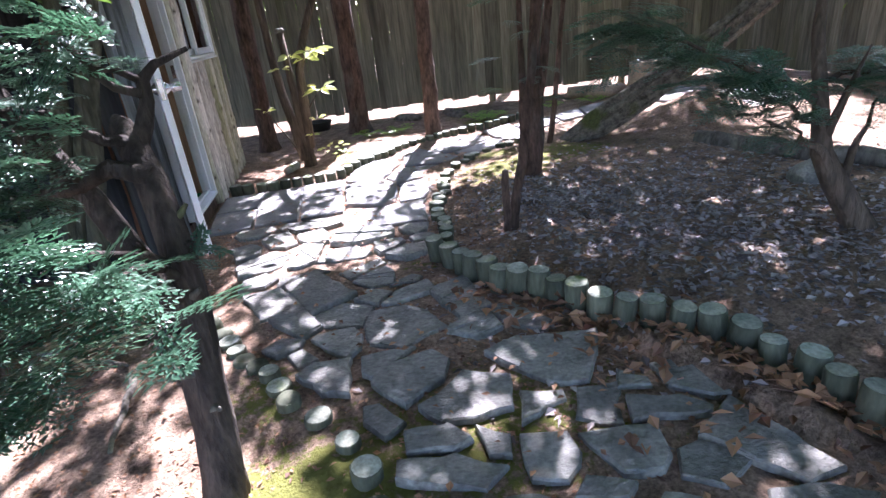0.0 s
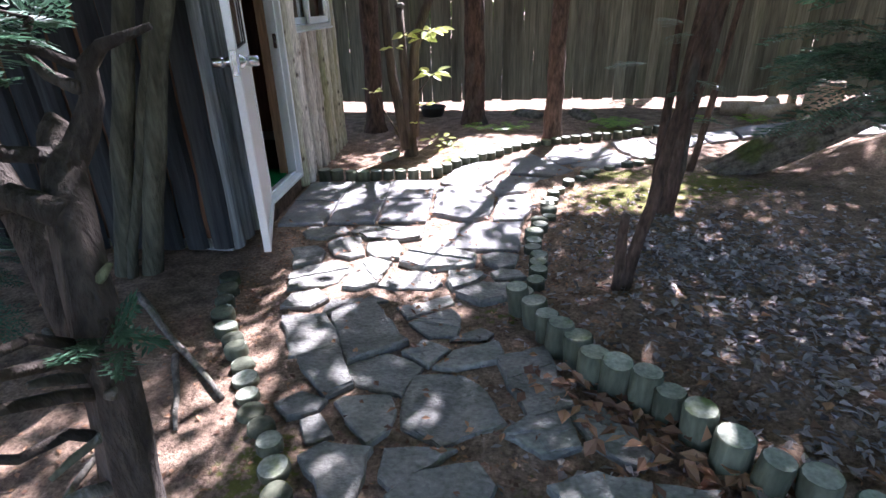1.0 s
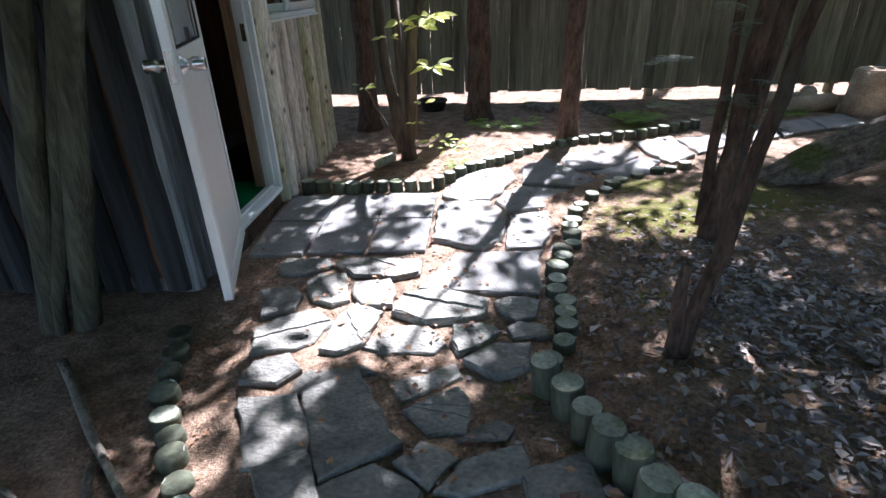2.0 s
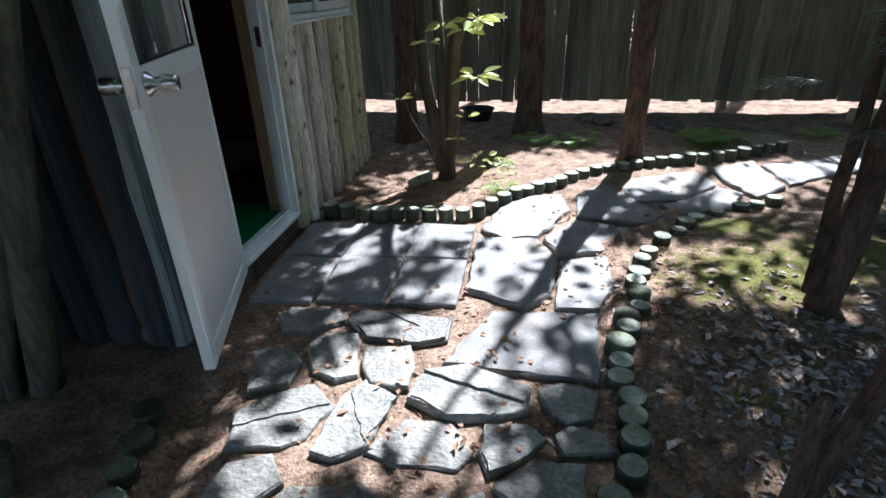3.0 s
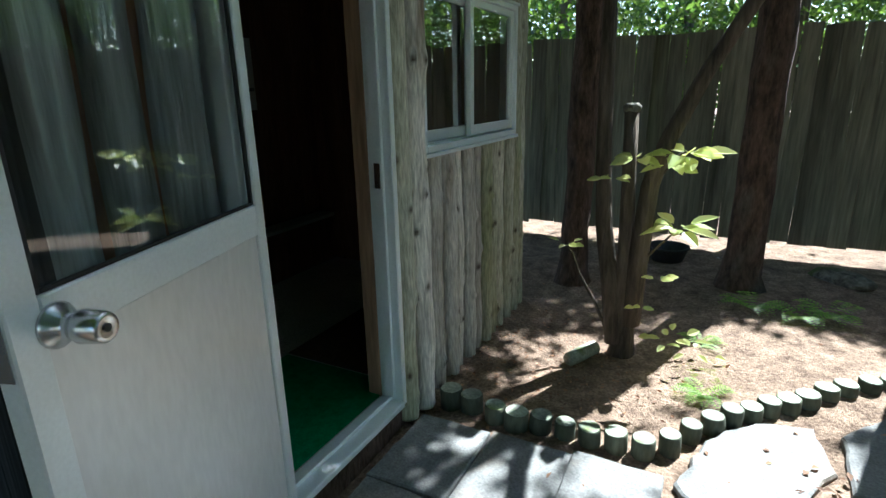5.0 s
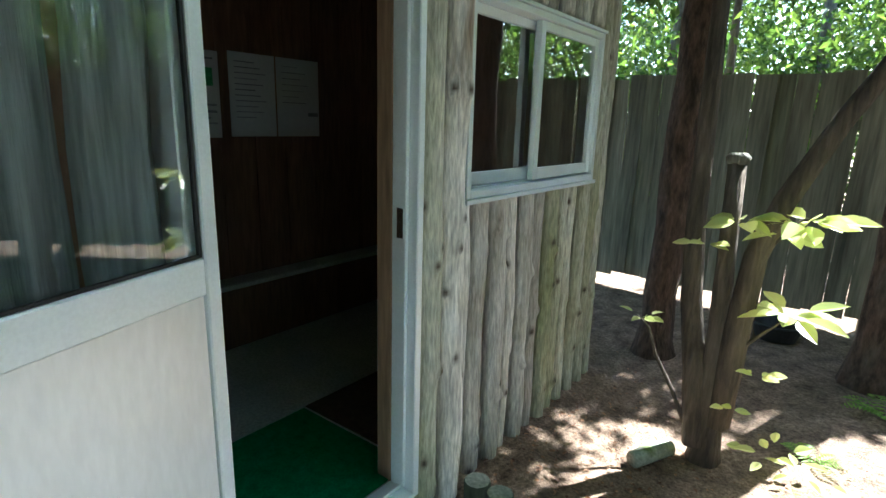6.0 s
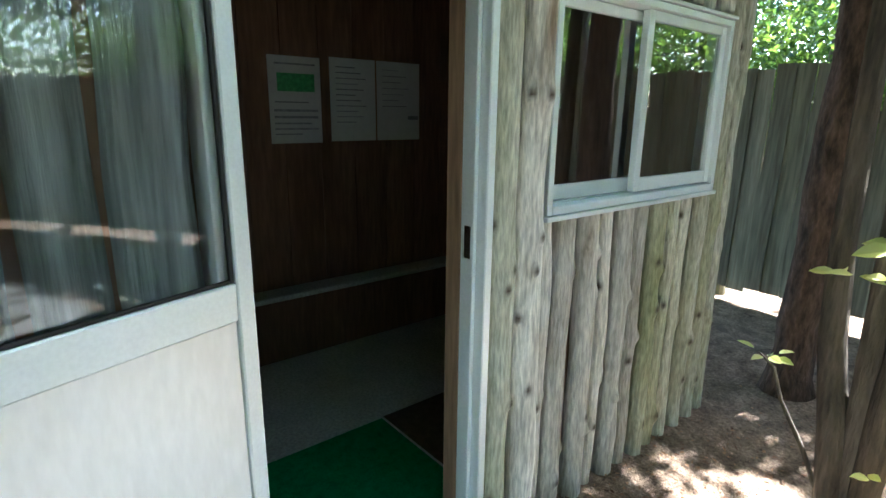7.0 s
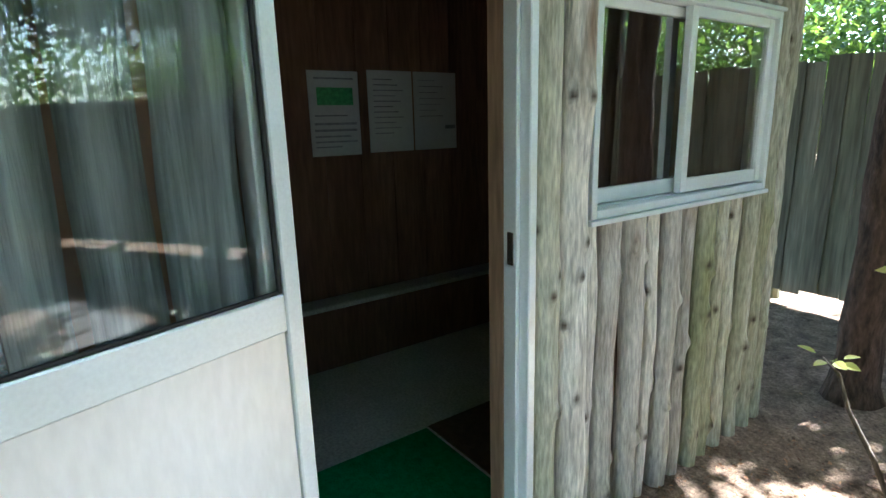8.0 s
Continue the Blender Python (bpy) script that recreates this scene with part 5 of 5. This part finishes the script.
path = thing("path", "garden path of irregular slate flagstones with soil joints", "path", kind="structure")
SITES = [(0.37, -0.94), (0.69, -0.94), (0.36, -1.19), (0.56, -1.14), (0.75, -1.18), (1.06, -1.31), (1.34, -1.28), (0.49, -1.44), (0.70, -1.43), (0.90, -1.50), (1.14, -1.48), (1.32, -1.45), (0.47, -1.67), (0.70, -1.66), (0.97, -1.68), (1.24, -1.64)]
SITES += [(0.58, -1.93), (0.80, -1.88), (1.03, -1.85), (1.23, -1.88), (1.04, -2.04), (1.22, -2.05), (0.91, -2.17), (0.71, -2.16), (0.58, -2.27), (0.87, -2.37), (1.14, -2.33), (1.42, -2.16), (1.40, -2.44), (1.60, -2.40), (0.71, -2.41), (0.83, -2.57), (1.01, -2.51)]
SITES += [(1.14, -2.67), (1.56, -2.70), (1.30, -2.82), (1.49, -2.91), (1.66, -2.94), (1.80, -2.87), (1.98, -2.90), (1.84, -3.04), (1.00, -2.84), (1.64, -3.15), (2.05, -3.19), (1.84, -3.28), (1.16, -2.98), (1.31, -3.03), (1.09, -3.12), (1.25, -3.17), (1.44, -3.14), (1.52, -3.31), (2.12, -3.44), (1.38, -3.33), (1.70, -3.46), (1.15, -3.36)]
SITES += [(1.95, -3.60), (1.50, -3.58), (1.25, -3.62), (1.75, -3.78), (1.4, -3.9), (2.15, -3.8), (1.1, -3.85)]
GHOSTS = [(x + 0.02, y) for x, y in RIGHT_POSTS] + [(x + 0.03, y) for x, y in RIGHT_DISCS[:7]] + [(x - 0.06, y) for x, y in LEFT_STUMPS[3:]] + [(0.12, -1.0), (0.15, -1.25), (0.18, -1.5), (0.28, -1.7)] + [(0.3, -0.68), (0.5, -0.68), (0.7, -0.68), (1.05, -1.0), (1.25, -1.0), (1.42, -1.02), (1.0, -0.93), (2.45, -3.5), (2.45, -3.8), (0.9, -3.5), (0.85, -3.8), (1.3, -4.1), (1.8, -4.1)]
FLAGS = []


def flag(*corners, ledges=0):
    """One split slate of the path, given by its corners on the plan; ledges are cleft layers left standing on it."""
    k = len(FLAGS)
    FLAGS.append(corners)
    r = random.Random(900 + k)
    stone_object(grow(corners, 0.003), 0.014 + r.uniform(-0.007, 0.010), 0.05, STONE, path, 500 + k, 0.007, 0.022, 0.006, ledges)


flag((0.62, -1.77), (0.78, -1.66), (0.96, -1.97), (0.76, -2.10))
flag((0.43, -1.80), (0.60, -1.77), (0.70, -1.93), (0.71, -2.02), (0.55, -2.07))
flag((0.58, -2.07), (0.71, -2.00), (0.81, -2.21), (0.74, -2.27), (0.66, -2.19), ledges=1)
flag((0.76, -2.11), (0.90, -2.02), (1.03, -2.11), (0.97, -2.26), (0.82, -2.21))
flag((0.95, -2.03), (1.02, -1.96), (1.12, -2.01), (1.05, -2.11))
flag((1.07, -2.12), (1.13, -2.02), (1.29, -1.96), (1.31, -2.06), (1.13, -2.13))
flag((0.98, -2.24), (1.01, -2.15), (1.16, -2.14), (1.25, -2.23), (1.30, -2.37), (1.12, -2.47), (0.99, -2.39), ledges=1)
flag((1.28, -2.05), (1.46, -1.98), (1.48, -2.16), (1.51, -2.29), (1.37, -2.35), (1.32, -2.20), ledges=1)
flag((0.77, -2.30), (0.79, -2.27), (0.94, -2.26), (0.97, -2.34), (0.96, -2.42), (0.90, -2.47))
flag((0.68, -2.38), (0.74, -2.34), (0.80, -2.44), (0.73, -2.46))
flag((0.58, -2.31), (0.65, -2.25), (0.74, -2.28), (0.72, -2.34), (0.64, -2.37))
flag((1.29, -2.41), (1.36, -2.35), (1.48, -2.33), (1.51, -2.46), (1.39, -2.49), ledges=2)
flag((1.48, -2.32), (1.59, -2.28), (1.69, -2.47), (1.65, -2.53), (1.55, -2.46))
flag((0.89, -1.71), (1.09, -1.61), (1.12, -1.68), (0.94, -1.80))
flag((0.95, -1.83), (1.11, -1.73), (1.15, -1.79), (1.14, -1.91), (1.03, -1.93), ledges=2)
flag((1.12, -1.95), (1.23, -1.85), (1.28, -1.89), (1.25, -1.94))
flag((1.12, -1.61), (1.23, -1.51), (1.36, -1.50), (1.34, -1.63), (1.23, -1.68), ledges=2)
flag((0.72, -2.53), (0.78, -2.47), (0.92, -2.48), (0.91, -2.69), (0.82, -2.64))
flag((0.98, -2.65), (1.03, -2.58), (1.22, -2.52), (1.27, -2.60), (1.22, -2.69), (1.08, -2.79))
flag((0.96, -2.48), (1.04, -2.47), (1.16, -2.48), (1.00, -2.62), (0.96, -2.58))
flag((1.39, -2.59), (1.52, -2.55), (1.82, -2.60), (1.77, -2.72), (1.67, -2.85), (1.59, -2.85), (1.50, -2.76), ledges=1)
flag((1.13, -2.82), (1.19, -2.79), (1.29, -2.69), (1.44, -2.75), (1.41, -2.91), (1.27, -2.92), (1.18, -2.91))
flag((1.63, -2.87), (1.76, -2.88), (1.68, -3.06), (1.57, -3.00))
flag((1.77, -2.84), (1.85, -2.91), (1.84, -2.94), (1.75, -2.92))
flag((1.90, -2.83), (2.01, -2.85), (2.04, -3.03), (1.99, -3.04), (1.89, -2.95))
flag((1.74, -2.97), (1.89, -3.01), (1.96, -3.07), (1.93, -3.10), (1.71, -3.06))
flag((1.54, -3.06), (1.77, -3.09), (1.74, -3.20), (1.70, -3.24), (1.60, -3.23))
flag((2.02, -3.05), (2.08, -3.22), (2.11, -3.36), (2.00, -3.37), (1.85, -3.16), ledges=1)
flag((1.77, -3.19), (1.85, -3.17), (1.92, -3.27), (1.82, -3.33), (1.74, -3.27))
flag((0.95, -2.75), (1.00, -2.75), (1.08, -2.87), (1.01, -2.91), (0.95, -2.83))
flag((1.06, -2.92), (1.21, -2.93), (1.25, -3.00), (1.19, -3.03), (1.06, -3.00), ledges=2)
flag((1.27, -2.95), (1.36, -3.02), (1.35, -3.08), (1.29, -3.07))
flag((1.04, -3.02), (1.19, -3.04), (1.32, -3.12), (1.25, -3.18), (1.02, -3.09), ledges=1)
flag((1.45, -2.84), (1.58, -2.87), (1.57, -2.92), (1.41, -2.97))
flag((1.39, -3.02), (1.52, -3.04), (1.53, -3.13), (1.46, -3.21), (1.37, -3.17))
flag((1.51, -3.21), (1.62, -3.26), (1.58, -3.30), (1.45, -3.27))
flag((1.90, -3.36), (2.05, -3.38), (2.13, -3.44), (2.06, -3.47), (1.87, -3.42))
flag((0.43, -1.09), (0.48, -1.01), (0.59, -1.00), (0.65, -1.22), (0.58, -1.25), (0.50, -1.22))
flag((0.33, -1.33), (0.26, -1.14), (0.38, -1.10), (0.44, -1.18), (0.44, -1.29))
flag((0.65, -1.09), (0.80, -1.05), (0.83, -1.17), (0.84, -1.27), (0.71, -1.26), (0.66, -1.20))
flag((0.25, -0.93), (0.28, -0.85), (0.46, -0.84), (0.51, -0.91), (0.40, -1.00), (0.30, -1.00))
flag((0.52, -0.91), (0.56, -0.84), (0.92, -0.87), (0.91, -1.00), (0.82, -1.04), (0.63, -1.02), ledges=2)
flag((0.84, -1.31), (0.86, -1.19), (1.01, -1.14), (1.21, -1.23), (1.20, -1.32), (1.10, -1.37), (0.97, -1.38), ledges=2)
flag((1.23, -1.23), (1.29, -1.18), (1.41, -1.21), (1.38, -1.33), (1.31, -1.36), (1.25, -1.29))
flag((0.76, -1.52), (0.85, -1.39), (0.99, -1.39), (1.06, -1.49), (1.02, -1.55), (0.85, -1.56))
flag((0.62, -1.55), (0.63, -1.32), (0.69, -1.24), (0.81, -1.31), (0.76, -1.51), (0.68, -1.57), ledges=1)
flag((0.38, -1.56), (0.34, -1.43), (0.40, -1.35), (0.53, -1.27), (0.62, -1.36), (0.58, -1.49), (0.53, -1.53), ledges=1)
flag((1.08, -1.49), (1.08, -1.39), (1.20, -1.37), (1.25, -1.42), (1.21, -1.49), (1.11, -1.56), ledges=2)
flag((1.27, -1.41), (1.32, -1.36), (1.41, -1.38), (1.43, -1.45), (1.29, -1.47))
flag((0.39, -1.71), (0.41, -1.61), (0.52, -1.57), (0.58, -1.65), (0.53, -1.72))
flag((0.58, -1.77), (0.60, -1.66), (0.78, -1.62), (0.84, -1.66), (0.66, -1.77))
# smaller stones that fill the near end of the path
RIMS = [(p[0] * (1 - u) + q[0] * u, p[1] * (1 - u) + q[1] * u) for f in FLAGS for p, q in zip(f, f[1:] + f[:1]) for u in (0.0, 0.5)]
SITES = [p for p in SITES if near_line(RIMS, *p) > 0.075 and near_line([(sum(a for a, _ in f) / len(f), sum(b for _, b in f) / len(f)) for f in FLAGS], *p) > 0.11]
for i, (sx, sy) in enumerate(SITES):
    cell = [(sx - 0.22, sy - 0.2), (sx + 0.22, sy - 0.2), (sx + 0.22, sy + 0.2), (sx - 0.22, sy + 0.2)]
    for ox, oy in SITES + GHOSTS + RIMS:
        if (ox, oy) == (sx, sy):
            continue
        dx, dy = ox - sx, oy - sy
        ln = math.hypot(dx, dy)
        if ln < 0.7 and len(cell) > 2:
            gap = -0.5 * ln + 0.012 if (ox, oy) in RIMS else 0.006
            cell = clip(cell, -dx / ln, -dy / ln, -(dx * (sx + ox) + dy * (sy + oy)) / (2 * ln) + gap * (0.6 if gap < 0 else 1))
    if len(cell) > 2:
        rr = random.Random(i)
        stone_object(cell, 0.008 + rr.uniform(-0.006, 0.006), 0.05, STONE, path, 560 + i, 0.008, 0.02, 0.006)
# square slabs at the threshold
for i in range(3):
    for j in range(2):
        x0, x1 = (0.045, 0.333, 0.628)[i], (0.329, 0.624, 0.918)[i]
        y0, y1 = (-0.80, -0.405)[j] + 0.015 * i, (-0.415, -0.030)[j] + 0.015 * i
        stone_object([(x0 + 0.02 * (1 - j), y0 - 0.01), (x1, y0), (x1, y1), (x0, y1)], 0.014 + 0.003 * ((i + j) % 2), 0.06, SLAB, path, 600 + i * 2 + j, 0.003, 0.004, 0.005)
BIG = ([(0.93, -1.12), (1.41, -1.16), (1.46, -0.77), (1.06, -0.80)], [(0.95, -0.02), (1.06, 0.30), (1.20, 0.44), (1.37, 0.48), (1.40, 0.25), (1.24, -0.10), (1.08, -0.14)], [(0.945, -0.17), (1.22, -0.145), (1.325, -0.33), (1.28, -0.66), (1.18, -0.75), (0.945, -0.64)],
       [(1.35, -0.34), (1.55, -0.28), (1.53, -0.56), (1.46, -0.73), (1.30, -0.74)], [(1.265, -0.12), (1.43, 0.10), (1.73, 0.03), (1.57, -0.24), (1.34, -0.28)], [(1.46, 0.48), (1.64, 0.68), (1.90, 0.20), (1.78, 0.085), (1.45, 0.17)],
       [(1.71, 0.76), (2.24, 0.99), (2.31, 0.76), (2.05, 0.46), (1.80, 0.42)], [(1.92, 0.36), (2.30, 0.66), (2.40, 0.58), (2.26, 0.33), (1.97, 0.22)], [(2.36, 1.04), (2.66, 1.19), (2.67, 0.72), (2.46, 0.52), (2.38, 0.78)], [(2.70, 1.14), (3.17, 1.32), (3.16, 1.05), (2.73, 0.76)],
       [(3.20, 1.34), (3.55, 1.54), (3.46, 1.16), (3.19, 1.04)], [(3.58, 1.54), (3.95, 1.72), (3.9, 1.36), (3.5, 1.16)], [(3.98, 1.74), (4.35, 1.9), (4.3, 1.5), (3.94, 1.38)])
for i, poly in enumerate(BIG):
    stone_object(grow(poly, 0.008), 0.013 + 0.004 * (i % 3), 0.07, SLAB, path, 700 + i, 0.010, 0.006, 0.008)
for i, (x, y, w, d, turn) in enumerate(((4.65, 1.45, 0.42, 0.40, 10), (5.02, 1.75, 0.36, 0.36, 30), (4.85, 1.02, 0.40, 0.40, -10), (5.25, 1.25, 0.36, 0.40, 15), (4.80, 0.55, 0.44, 0.42, 5), (5.27, 0.70, 0.42, 0.44, -12), (4.72, 0.06, 0.46, 0.42, -8), (5.22, 0.18, 0.44, 0.46, 8), (4.60, -0.44, 0.44, 0.44, 12), (5.08, -0.36, 0.42, 0.46, -5),
                                      (4.62, -0.96, 0.46, 0.44, -14), (5.10, -0.90, 0.40, 0.48, 9), (4.72, -1.48, 0.44, 0.46, 6), (5.20, -1.45, 0.42, 0.46, -9), (4.80, -2.02, 0.46, 0.48, 11))):
    c, s = math.cos(radians(turn)), math.sin(radians(turn))
    corners = [(x + c * a * w / 2 - s * e * d / 2, y + s * a * w / 2 + c * e * d / 2) for a, e in ((-1, -0.9), (0.85, -1), (1, 0.9), (-0.2, 1.05), (-0.95, 0.8))]
    stone_object(corners, 0.02 + 0.006 * (i % 3), 0.08, SLAB, path, 800 + i, 0.014, 0.01, 0.008)
